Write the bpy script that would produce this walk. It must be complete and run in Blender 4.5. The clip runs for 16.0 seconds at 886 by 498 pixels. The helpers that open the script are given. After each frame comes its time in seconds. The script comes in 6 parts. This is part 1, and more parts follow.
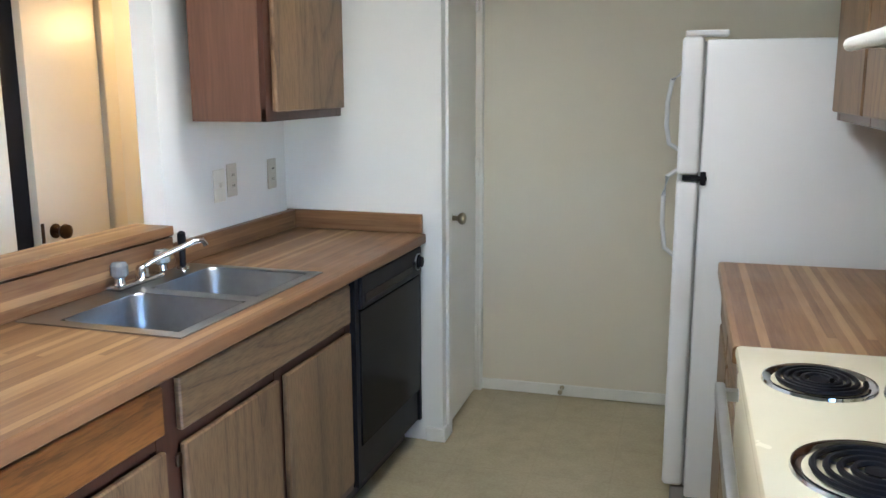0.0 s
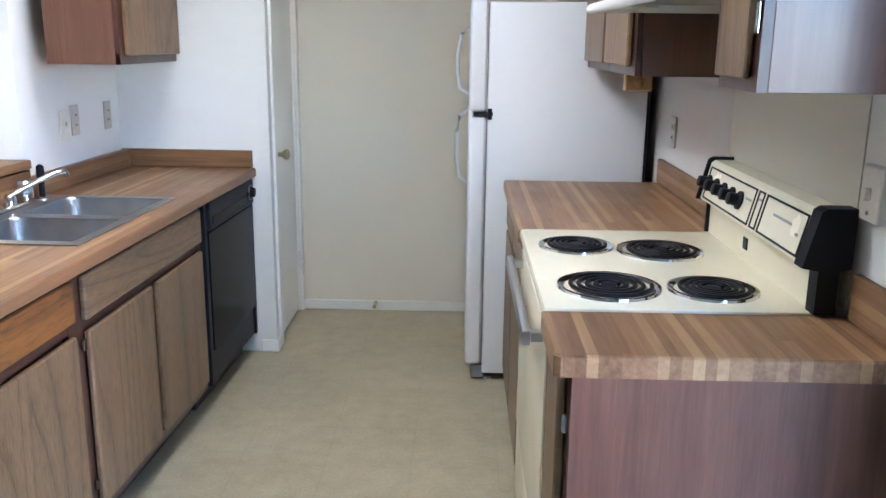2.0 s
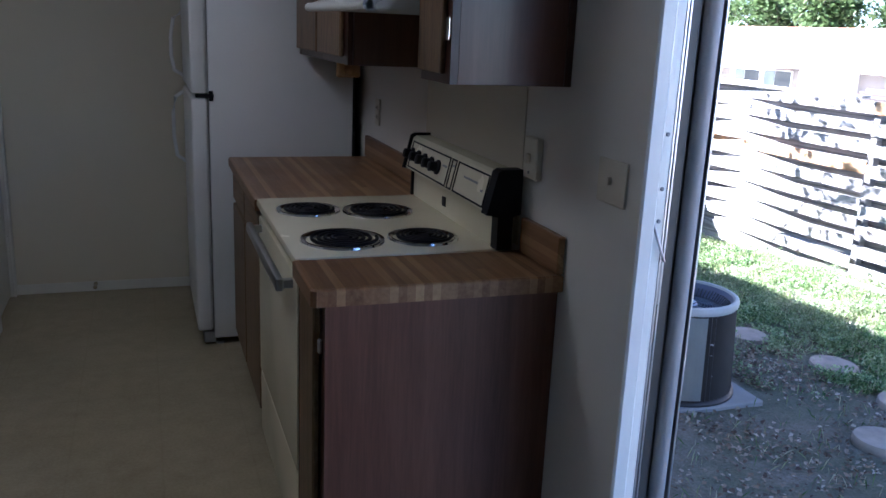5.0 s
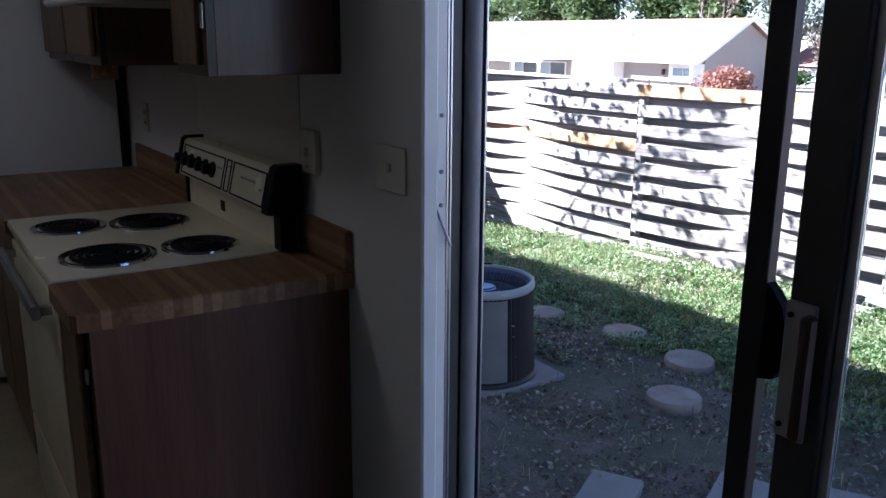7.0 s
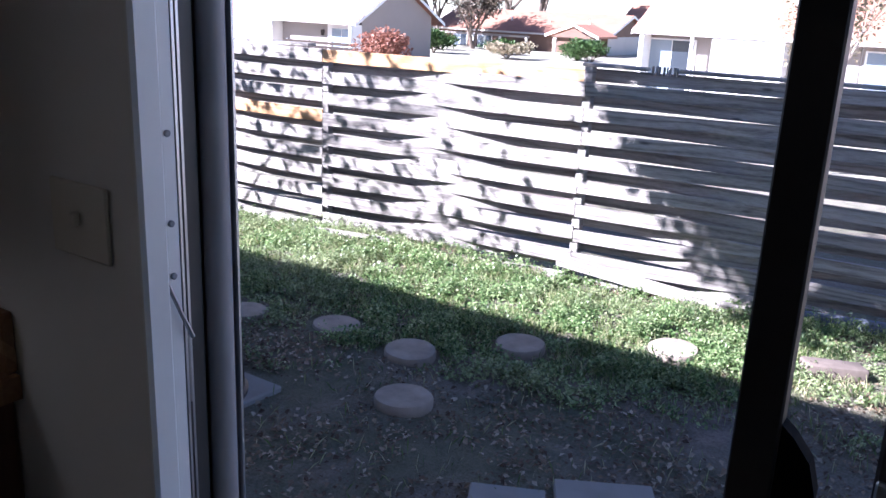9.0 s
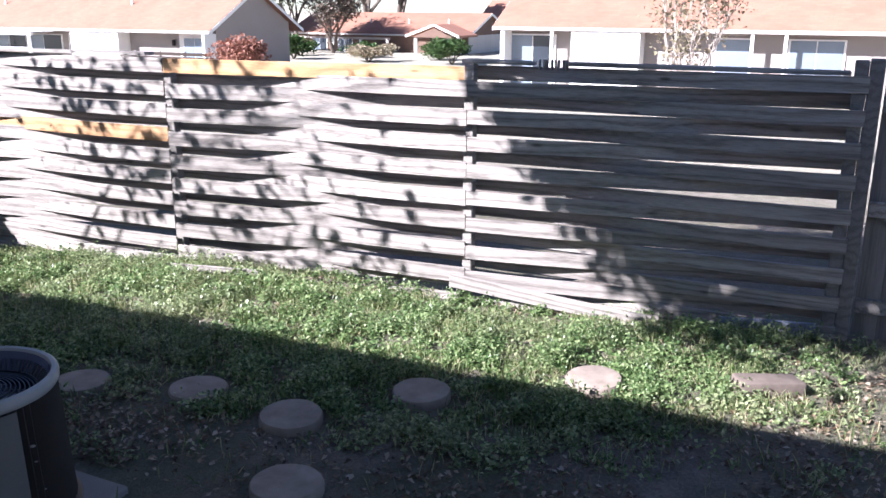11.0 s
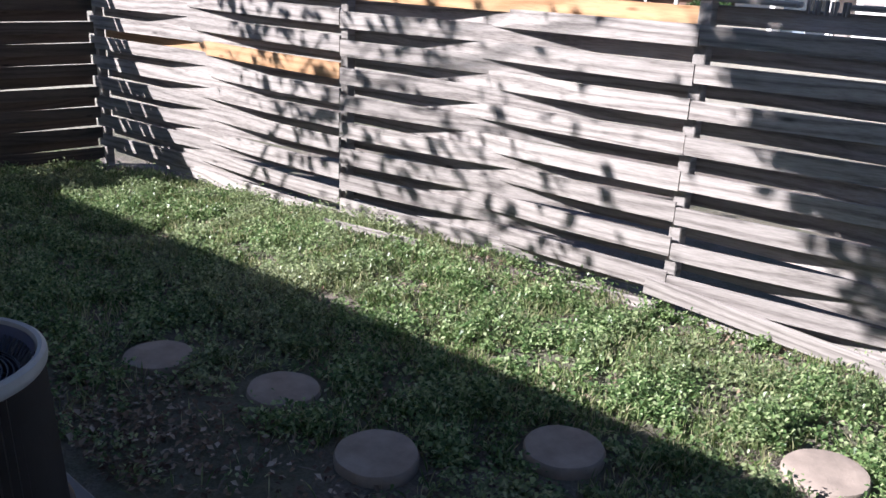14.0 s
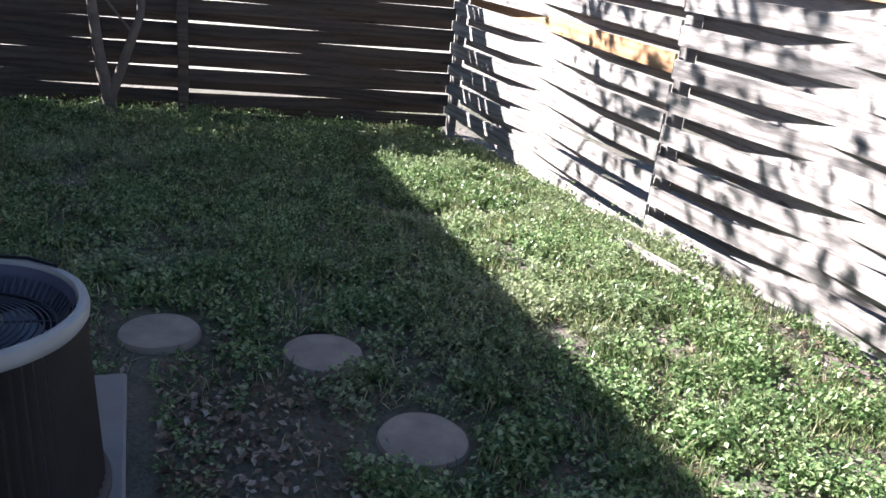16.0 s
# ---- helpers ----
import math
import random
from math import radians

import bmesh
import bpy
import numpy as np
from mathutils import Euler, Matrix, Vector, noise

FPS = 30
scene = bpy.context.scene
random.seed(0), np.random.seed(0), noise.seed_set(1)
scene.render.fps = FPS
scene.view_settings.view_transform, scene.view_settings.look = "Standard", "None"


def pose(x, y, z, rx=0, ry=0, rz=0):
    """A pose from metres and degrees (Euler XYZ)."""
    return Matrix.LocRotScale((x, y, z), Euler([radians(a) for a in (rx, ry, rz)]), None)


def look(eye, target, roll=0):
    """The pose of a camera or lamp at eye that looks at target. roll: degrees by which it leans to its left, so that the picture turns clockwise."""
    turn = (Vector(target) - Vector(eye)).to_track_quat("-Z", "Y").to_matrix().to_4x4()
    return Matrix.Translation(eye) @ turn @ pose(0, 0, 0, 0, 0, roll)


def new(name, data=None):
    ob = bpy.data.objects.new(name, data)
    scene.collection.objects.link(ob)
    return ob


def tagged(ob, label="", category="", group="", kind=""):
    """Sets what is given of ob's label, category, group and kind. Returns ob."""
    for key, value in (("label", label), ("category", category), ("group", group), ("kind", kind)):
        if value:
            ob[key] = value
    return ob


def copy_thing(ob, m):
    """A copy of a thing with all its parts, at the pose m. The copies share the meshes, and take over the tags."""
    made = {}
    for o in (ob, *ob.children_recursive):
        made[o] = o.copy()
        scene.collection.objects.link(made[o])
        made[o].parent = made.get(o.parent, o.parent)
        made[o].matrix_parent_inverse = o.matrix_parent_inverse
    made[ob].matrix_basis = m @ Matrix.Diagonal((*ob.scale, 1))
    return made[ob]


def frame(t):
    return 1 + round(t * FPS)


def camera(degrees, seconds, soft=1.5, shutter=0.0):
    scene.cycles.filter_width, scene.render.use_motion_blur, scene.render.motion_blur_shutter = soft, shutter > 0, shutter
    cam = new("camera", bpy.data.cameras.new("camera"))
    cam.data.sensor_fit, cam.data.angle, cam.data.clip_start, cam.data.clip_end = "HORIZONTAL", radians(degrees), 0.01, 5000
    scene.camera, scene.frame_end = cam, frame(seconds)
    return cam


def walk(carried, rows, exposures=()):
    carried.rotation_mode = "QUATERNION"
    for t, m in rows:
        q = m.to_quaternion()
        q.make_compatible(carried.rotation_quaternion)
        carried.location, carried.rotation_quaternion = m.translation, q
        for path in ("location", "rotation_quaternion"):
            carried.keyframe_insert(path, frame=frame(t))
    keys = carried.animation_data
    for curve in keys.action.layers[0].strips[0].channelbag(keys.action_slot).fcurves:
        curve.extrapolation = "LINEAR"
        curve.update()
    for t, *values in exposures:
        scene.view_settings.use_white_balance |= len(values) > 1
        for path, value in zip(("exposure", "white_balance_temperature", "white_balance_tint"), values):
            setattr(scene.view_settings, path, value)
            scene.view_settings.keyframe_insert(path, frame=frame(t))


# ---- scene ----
cam = camera(55.3, 16.0)
PATH = [
    (0, (0.82, 0.644, 1.465), (0.281, 2.533, 1.089), -0.2),
    (0.5, (0.75, 0.478, 1.446), (0.377, 2.399, 1.032), 0.8),
    (1, (0.711, 0.321, 1.452), (0.496, 2.259, 1.007), 1.1),
    (1.5, (0.748, 0.184, 1.461), (0.616, 2.123, 0.992), 0.8),
    (2, (0.77, 0.049, 1.451), (0.729, 1.991, 0.976), 0.7),
    (2.5, (0.746, -0.097, 1.48), (0.823, 1.838, 0.978), 0.7),
    (3, (0.637, -0.248, 1.496), (0.881, 1.671, 0.987), 1.3),
    (3.5, (0.53, -0.355, 1.498), (0.93, 1.538, 0.991), 1.6),
    (4, (0.513, -0.391, 1.504), (1.021, 1.474, 0.99), 1.2),
    (4.2, (0.53, -0.34, 1.508), (1.067, 1.517, 0.997), 1.8),
    (6.5, (0.658, -0.342, 1.462), (1.597, 1.353, 0.966), 0.3),
    (7, (0.685, -0.281, 1.46), (1.748, 1.342, 0.972), 0.5),
    (7.5, (0.769, -0.152, 1.48), (1.957, 1.374, 0.971), 1.3),
    (8, (0.855, -0.003, 1.46), (2.182, 1.4, 0.94), 1.6),
    (8.5, (0.873, 0.157, 1.48), (2.344, 1.399, 0.936), 2.4),
    (9, (0.958, 0.301, 1.473), (2.554, 1.369, 0.915), 2.5),
    (9.5, (1.128, 0.424, 1.44), (2.817, 1.332, 0.872), 1.8),
    (9.7, (1.2, 0.466, 1.427), (2.921, 1.31, 0.858), 1.7),
    (11.8, (1.817, 0.878, 1.407), (3.559, 1.71, 0.884), -0.2),
    (12, (1.874, 0.916, 1.41), (3.6, 1.781, 0.89), -0.0),
    (12.5, (2.036, 1.029, 1.397), (3.727, 1.955, 0.866), 0.1),
    (13, (2.23, 1.022, 1.342), (3.865, 2.019, 0.768), 0.8),
    (13.5, (2.494, 1.019, 1.256), (4.039, 2.129, 0.641), 1.5),
    (14, (2.767, 1.077, 1.205), (4.189, 2.326, 0.558), 2.6),
    (14.5, (3.049, 1.088, 1.175), (4.283, 2.512, 0.504), 2.7),
    (15, (3.332, 1.057, 1.12), (4.347, 2.642, 0.443), 3.2),
    (15.5, (3.572, 1.209, 1.102), (4.408, 2.879, 0.388), 4.5),
    (16, (3.808, 1.398, 1.085), (4.47, 3.141, 0.361), 5.9),
]
EXPO = [(0, 6.0, 5850, 8), (1.5, 6.2, 5600, 10), (2.5, 6.42, 5350, 14), (3.0, 6.32, 5300, 16), (3.5, 6.05, 5250, 18), (4.0, 5.2, 5200, 16), (4.2, 4.85, 5200, 16),
        (6.3, 2.75, 5450, 18), (7.0, 2.55, 5450, 19), (8.0, 2.45, 5500, 21), (9.0, 2.35, 5600, 24), (9.7, 2.1, 5700, 24), (11.8, 1.55, 6000, 18), (12.5, 1.3, 6000, 20), (14, 1.44, 6100, 18), (15, 1.85, 6100, 18), (16, 2.2, 6150, 16)]
walk(cam, [(t, look(eye, target, roll)) for t, eye, target, roll in PATH], EXPO)

# ---------------------------------------------------------------- light
SUN_DIR = Vector((1.22, -0.85, -1.0)).normalized()
world = bpy.data.worlds.new("world")
scene.world = world
world.use_nodes = True
wn = world.node_tree.nodes
sky = wn.new("ShaderNodeTexSky")
sky.sky_type = "NISHITA"
sky.sun_disc = False
sky.altitude, sky.air_density, sky.dust_density = 1200.0, 0.75, 0.2
sky.sun_elevation = math.asin(-SUN_DIR.z)
sky.sun_rotation = math.atan2(-SUN_DIR.x, -SUN_DIR.y)
wn["Background"].inputs["Strength"].default_value = 0.05
world.node_tree.links.new(sky.outputs[0], wn["Background"].inputs[0])

sun = bpy.data.lights.new("sun", "SUN")
sun.energy, sun.angle, sun.color = 5.0, radians(0.55), (1.0, 0.965, 0.92)
sun_ob = new("sun", sun)
sun_ob.matrix_world = look((0, 0, 12), Vector((0, 0, 12)) + SUN_DIR)


def area_lamp(name, loc, target, sx, sy, watts, color):
    d = bpy.data.lights.new(name, "AREA")
    d.shape, d.size, d.size_y, d.energy, d.color = "RECTANGLE", sx, sy, watts, color
    o = new(name, d)
    o.matrix_world = look(loc, target)
    return o


area_lamp("kitchen_lamp", (0.2, 2.3, 2.355), (0.201, 2.3, 0), 0.35, 0.9, 0.21, (0.96, 0.95, 0.90))
hall = bpy.data.lights.new("hall_lamp", "POINT")
hall.energy, hall.color, hall.shadow_soft_size = 0.165, (1.0, 0.62, 0.28), 0.06
new("hall_lamp", hall).location = (-1.12, 4.22, 1.75)


# ---------------------------------------------------------------- material helpers
def mat_new(name):
    m = bpy.data.materials.new(name)
    m.use_nodes = True
    nt = m.node_tree
    return m, nt, nt.nodes["Principled BSDF"]


def N(nt, kind, **kw):
    n = nt.nodes.new(kind)
    for k, v in kw.items():
        n.inputs[k].default_value = v
    return n


def coords(nt, scale=(1, 1, 1), rot=(0, 0, 0)):
    tc = nt.nodes.new("ShaderNodeTexCoord")
    mp = nt.nodes.new("ShaderNodeMapping")
    mp.inputs["Scale"].default_value = scale
    mp.inputs["Rotation"].default_value = rot
    nt.links.new(tc.outputs["Object"], mp.inputs[0])
    return mp.outputs[0]


def ramp(nt, fac, stops):
    r = nt.nodes.new("ShaderNodeValToRGB")
    el = r.color_ramp.elements
    while len(el) < len(stops):
        el.new(0.5)
    for e, (p, c) in zip(el, stops):
        e.position, e.color = p, (*c, 1)
    nt.links.new(fac, r.inputs[0])
    return r.outputs[0]


def noise_tex(nt, vec, scale, detail=3.0, rough=0.55, dist=0.0):
    n = N(nt, "ShaderNodeTexNoise", Scale=scale, Detail=detail, Roughness=rough, Distortion=dist)
    nt.links.new(vec, n.inputs["Vector"])
    return n.outputs["Fac"]


def mixc(nt, fac, a, b, mode="MIX"):
    m = nt.nodes.new("ShaderNodeMix")
    m.data_type, m.blend_type = "RGBA", mode
    for v, s in ((fac, m.inputs[0]), (a, m.inputs[6]), (b, m.inputs[7])):
        if hasattr(v, "node"):
            nt.links.new(v, s)
        else:
            s.default_value = v if isinstance(v, (int, float)) else (*v, 1)
    return m.outputs[2]


def math_n(nt, op, a, b=0.0):
    m = nt.nodes.new("ShaderNodeMath")
    m.operation = op
    for v, s in ((a, m.inputs[0]), (b, m.inputs[1])):
        if hasattr(v, "node"):
            nt.links.new(v, s)
        else:
            s.default_value = v
    return m.outputs[0]


def bump(nt, bsdf, height, strength=0.2, dist=0.005):
    b = N(nt, "ShaderNodeBump", Strength=strength, Distance=dist)
    nt.links.new(height, b.inputs["Height"])
    nt.links.new(b.outputs[0], bsdf.inputs["Normal"])


def object_random(nt):
    return nt.nodes.new("ShaderNodeObjectInfo").outputs["Random"]


def paint(name, col, rough=0.5, var=0.06, scale=3.0, bump_s=0.0, metal=0.0, fine=60.0, spec=0.5):
    """Painted, plastic or metal surface with faint blotches and grain."""
    m, nt, b = mat_new(name)
    v = coords(nt)
    big = noise_tex(nt, v, scale, 4)
    small = noise_tex(nt, v, fine, 2)
    dark = tuple(c * (1 - var) for c in col)
    light = tuple(min(1, c * (1 + var)) for c in col)
    c = ramp(nt, big, [(0.3, dark), (0.7, light)])
    c = mixc(nt, 0.12, c, ramp(nt, small, [(0.3, dark), (0.7, light)]))
    nt.links.new(c, b.inputs["Base Color"])
    r = nt.nodes.new("ShaderNodeMapRange")
    r.inputs["To Min"].default_value, r.inputs["To Max"].default_value = max(0, rough - 0.07), min(1, rough + 0.07)
    nt.links.new(big, r.inputs[0])
    nt.links.new(r.outputs[0], b.inputs["Roughness"])
    b.inputs["Metallic"].default_value = metal
    b.inputs["Specular IOR Level"].default_value = spec
    if bump_s:
        bump(nt, b, small, bump_s, 0.002)
    return m


def wood(name, dark, light, axis="z", rough=0.45, grain=26.0, tint=0.12, contrast=1.0, coat=0.0):
    """Veneer or board with grain along the named axis."""
    m, nt, b = mat_new(name)
    s = {"x": (0.06, 1, 1), "y": (1, 0.06, 1), "z": (1, 1, 0.06)}[axis]
    v = coords(nt, s)
    add = nt.nodes.new("ShaderNodeVectorMath")
    nt.links.new(v, add.inputs[0])
    rnd = object_random(nt)
    comb = nt.nodes.new("ShaderNodeCombineXYZ")
    for k in range(3):
        nt.links.new(math_n(nt, "MULTIPLY", rnd, 7.0 + 5 * k), comb.inputs[k])
    nt.links.new(comb.outputs[0], add.inputs[1])
    v = add.outputs[0]
    g = noise_tex(nt, v, grain, 6, 0.65, 0.6)
    fine = noise_tex(nt, v, grain * 6, 3, 0.6)
    broad = noise_tex(nt, v, grain * 0.22, 3, 0.5, 1.2)
    mid = tuple((a + c) / 2 for a, c in zip(dark, light))
    c = ramp(nt, g, [(0.5 - 0.2 / contrast, dark), (0.5, mid), (0.5 + 0.18 / contrast, light)])
    c = mixc(nt, 0.35, c, ramp(nt, fine, [(0.35, dark), (0.65, light)]))
    c = mixc(nt, 0.4, c, ramp(nt, broad, [(0.35, dark), (0.7, light)]))
    hs = N(nt, "ShaderNodeHueSaturation")
    nt.links.new(c, hs.inputs["Color"])
    mr = nt.nodes.new("ShaderNodeMapRange")
    mr.inputs["To Min"].default_value, mr.inputs["To Max"].default_value = 1 - tint, 1 + tint
    nt.links.new(rnd, mr.inputs[0])
    nt.links.new(mr.outputs[0], hs.inputs["Value"])
    nt.links.new(hs.outputs[0], b.inputs["Base Color"])
    b.inputs["Roughness"].default_value = rough
    b.inputs["Coat Weight"].default_value = coat
    b.inputs["Coat Roughness"].default_value = 0.12
    bump(nt, b, fine, 0.15, 0.001)
    return m


def veneer(name, dark, light, axis, scale=1.0):
    """Flat-sawn veneer: pale ground, arched growth rings along the named axis and short dark pores."""
    m, nt, b = mat_new(name)
    st = {"y": (0.0, 0.10, 1), "z": (0.0, 1, 0.10)}[axis]
    v = coords(nt, tuple(c * scale for c in st))
    add = nt.nodes.new("ShaderNodeVectorMath")
    nt.links.new(v, add.inputs[0])
    rnd = object_random(nt)
    comb = nt.nodes.new("ShaderNodeCombineXYZ")
    for k in range(3):
        nt.links.new(math_n(nt, "MULTIPLY", rnd, 3.0 + 4 * k), comb.inputs[k])
    nt.links.new(comb.outputs[0], add.inputs[1])
    v = add.outputs[0]
    field = noise_tex(nt, v, 3.4, 2, 0.4, 0.25)
    rings = math_n(nt, "FRACT", math_n(nt, "MULTIPLY", field, 15.0))
    pores = noise_tex(nt, v, 210, 3, 0.6)
    broad = noise_tex(nt, v, 5, 3, 0.5)
    mid = tuple(0.45 * a + 0.55 * c for a, c in zip(dark, light))
    c = ramp(nt, rings, [(0.0, mid), (0.55, light), (0.82, mid), (0.95, dark)])
    c = mixc(nt, 0.30, c, ramp(nt, broad, [(0.35, dark), (0.65, light)]))
    c = mixc(nt, 0.35, c, ramp(nt, pores, [(0.38, dark), (0.55, light)]))
    nt.links.new(c, b.inputs["Base Color"])
    b.inputs["Roughness"].default_value = 0.45
    bump(nt, b, pores, 0.15, 0.001)
    return m


def butcher_block(name, along_axis=1, edge=0.93):
    """Laminate printed with narrow maple and walnut strips that run along y."""
    m, nt, b = mat_new(name)
    tc = nt.nodes.new("ShaderNodeTexCoord")
    sep = nt.nodes.new("ShaderNodeSeparateXYZ")
    nt.links.new(tc.outputs["Object"], sep.inputs[0])
    across = math_n(nt, "ADD", sep.outputs[1 - along_axis], math_n(nt, "MULTIPLY", sep.outputs[2], edge))
    strip = math_n(nt, "FLOOR", math_n(nt, "DIVIDE", across, 0.021))
    w1 = nt.nodes.new("ShaderNodeTexWhiteNoise")
    w1.noise_dimensions = "1D"
    nt.links.new(strip, w1.inputs["W"])
    along = math_n(nt, "FLOOR", math_n(nt, "ADD", math_n(nt, "DIVIDE", sep.outputs[along_axis], 2.6), math_n(nt, "MULTIPLY", w1.outputs["Value"], 13.0)))
    comb = nt.nodes.new("ShaderNodeCombineXYZ")
    nt.links.new(strip, comb.inputs[0])
    nt.links.new(along, comb.inputs[1])
    w2 = nt.nodes.new("ShaderNodeTexWhiteNoise")
    w2.noise_dimensions = "2D"
    nt.links.new(comb.outputs[0], w2.inputs["Vector"])
    c = ramp(nt, w2.outputs["Value"], [(0.0, (0.125, 0.052, 0.02)), (0.3, (0.20, 0.095, 0.04)), (0.7, (0.285, 0.152, 0.068)), (1.0, (0.44, 0.275, 0.13))])
    v = coords(nt, (1, 0.05, 1) if along_axis else (0.05, 1, 1))
    g = noise_tex(nt, v, 90, 4, 0.6, 0.4)
    c = mixc(nt, 0.28, c, ramp(nt, g, [(0.3, (0.11, 0.045, 0.018)), (0.7, (0.42, 0.26, 0.125))]))
    nt.links.new(c, b.inputs["Base Color"])
    wear = noise_tex(nt, coords(nt), 5, 4)
    mr = nt.nodes.new("ShaderNodeMapRange")
    mr.inputs["To Min"].default_value, mr.inputs["To Max"].default_value = 0.28, 0.5
    nt.links.new(wear, mr.inputs[0])
    nt.links.new(mr.outputs[0], b.inputs["Roughness"])
    return m


def vinyl_floor(name):
    m, nt, b = mat_new(name)
    v = coords(nt)
    big = noise_tex(nt, v, 1.6, 5, 0.6)
    blot = noise_tex(nt, v, 11, 5, 0.65)
    fine = noise_tex(nt, v, 90, 3)
    c = ramp(nt, blot, [(0.3, (0.32, 0.268, 0.165)), (0.55, (0.40, 0.343, 0.22)), (0.75, (0.46, 0.403, 0.27))])
    c = mixc(nt, 0.35, c, ramp(nt, big, [(0.35, (0.27, 0.222, 0.13)), (0.65, (0.46, 0.40, 0.275))]))
    c = mixc(nt, 0.12, c, ramp(nt, fine, [(0.35, (0.25, 0.2, 0.13)), (0.65, (0.65, 0.58, 0.44))]))
    brick = N(nt, "ShaderNodeTexBrick", Scale=1.0)
    brick.offset = 0.0
    brick.inputs["Color1"].default_value = brick.inputs["Color2"].default_value = (1, 1, 1, 1)
    brick.inputs["Mortar"].default_value = (0.86, 0.84, 0.8, 1)
    brick.inputs["Mortar Size"].default_value = 0.006
    brick.inputs["Mortar Smooth"].default_value = 1.0
    brick.inputs["Brick Width"].default_value = brick.inputs["Row Height"].default_value = 0.305
    nt.links.new(v, brick.inputs["Vector"])
    c = mixc(nt, 0.45, c, brick.outputs["Color"], "MULTIPLY")
    nt.links.new(c, b.inputs["Base Color"])
    b.inputs["Roughness"].default_value = 0.42
    bump(nt, b, blot, 0.08, 0.002)
    return m


def dirt_ground(name):
    m, nt, b = mat_new(name)
    v = coords(nt)
    big = noise_tex(nt, v, 0.9, 5, 0.6)
    mid = noise_tex(nt, v, 7, 6, 0.7)
    fine = noise_tex(nt, v, 70, 4, 0.7)
    c = ramp(nt, mid, [(0.3, (0.125, 0.098, 0.086)), (0.55, (0.26, 0.205, 0.172)), (0.75, (0.40, 0.335, 0.29))])
    c = mixc(nt, 0.4, c, ramp(nt, fine, [(0.35, (0.06, 0.048, 0.042)), (0.7, (0.40, 0.355, 0.325))]))
    green = ramp(nt, big, [(0.42, (0, 0, 0)), (0.6, (1, 1, 1))])
    c = mixc(nt, green, c, mixc(nt, 0.5, c, (0.07, 0.10, 0.035)))
    sep = nt.nodes.new("ShaderNodeSeparateXYZ")
    tc = nt.nodes.new("ShaderNodeTexCoord")
    nt.links.new(tc.outputs["Object"], sep.inputs[0])
    far = nt.nodes.new("ShaderNodeMapRange")
    far.inputs["From Min"].default_value, far.inputs["From Max"].default_value = 10.0, 14.0
    nt.links.new(sep.outputs[0], far.inputs[0])
    far_n = nt.nodes.new("ShaderNodeMapRange")
    far_n.inputs["From Min"].default_value, far_n.inputs["From Max"].default_value = 9.8, 11.0
    nt.links.new(sep.outputs[1], far_n.inputs[0])
    lawn = ramp(nt, mid, [(0.3, (0.32, 0.295, 0.23)), (0.7, (0.46, 0.43, 0.36))])
    c = mixc(nt, math_n(nt, "MAXIMUM", far.outputs[0], far_n.outputs[0]), c, lawn)
    nt.links.new(c, b.inputs["Base Color"])
    b.inputs["Roughness"].default_value = 0.95
    bump(nt, b, mixc(nt, 0.4, mid, fine), 1.0, 0.05)
    return m


def foliage(name, cols, rough=0.5, trans=0.25, dry=None):
    m, nt, b = mat_new(name)
    geo = nt.nodes.new("ShaderNodeNewGeometry")
    n = len(cols)
    c = ramp(nt, geo.outputs["Random Per Island"], [(i / max(1, n - 1), k) for i, k in enumerate(cols)])
    blot = noise_tex(nt, coords(nt), 1.7, 3)
    c = mixc(nt, 0.5, c, ramp(nt, blot, [(0.32, (0.42, 0.5, 0.38)), (0.62, (1, 1, 1))]), "MULTIPLY")
    if dry:
        patch = noise_tex(nt, coords(nt), 1.1, 4, 0.65)
        c = mixc(nt, math_n(nt, "MULTIPLY", ramp(nt, patch, [(0.50, (0, 0, 0)), (0.68, (1, 1, 1))]), 0.5), c, dry)
    nt.links.new(c, b.inputs["Base Color"])
    b.inputs["Roughness"].default_value = rough
    b.inputs["Specular IOR Level"].default_value = 0.3
    if trans:
        tr = nt.nodes.new("ShaderNodeBsdfTranslucent")
        nt.links.new(c, tr.inputs[0])
        mx = nt.nodes.new("ShaderNodeMixShader")
        mx.inputs[0].default_value = trans
        nt.links.new(b.outputs[0], mx.inputs[1])
        nt.links.new(tr.outputs[0], mx.inputs[2])
        nt.links.new(mx.outputs[0], nt.nodes["Material Output"].inputs[0])
    return m


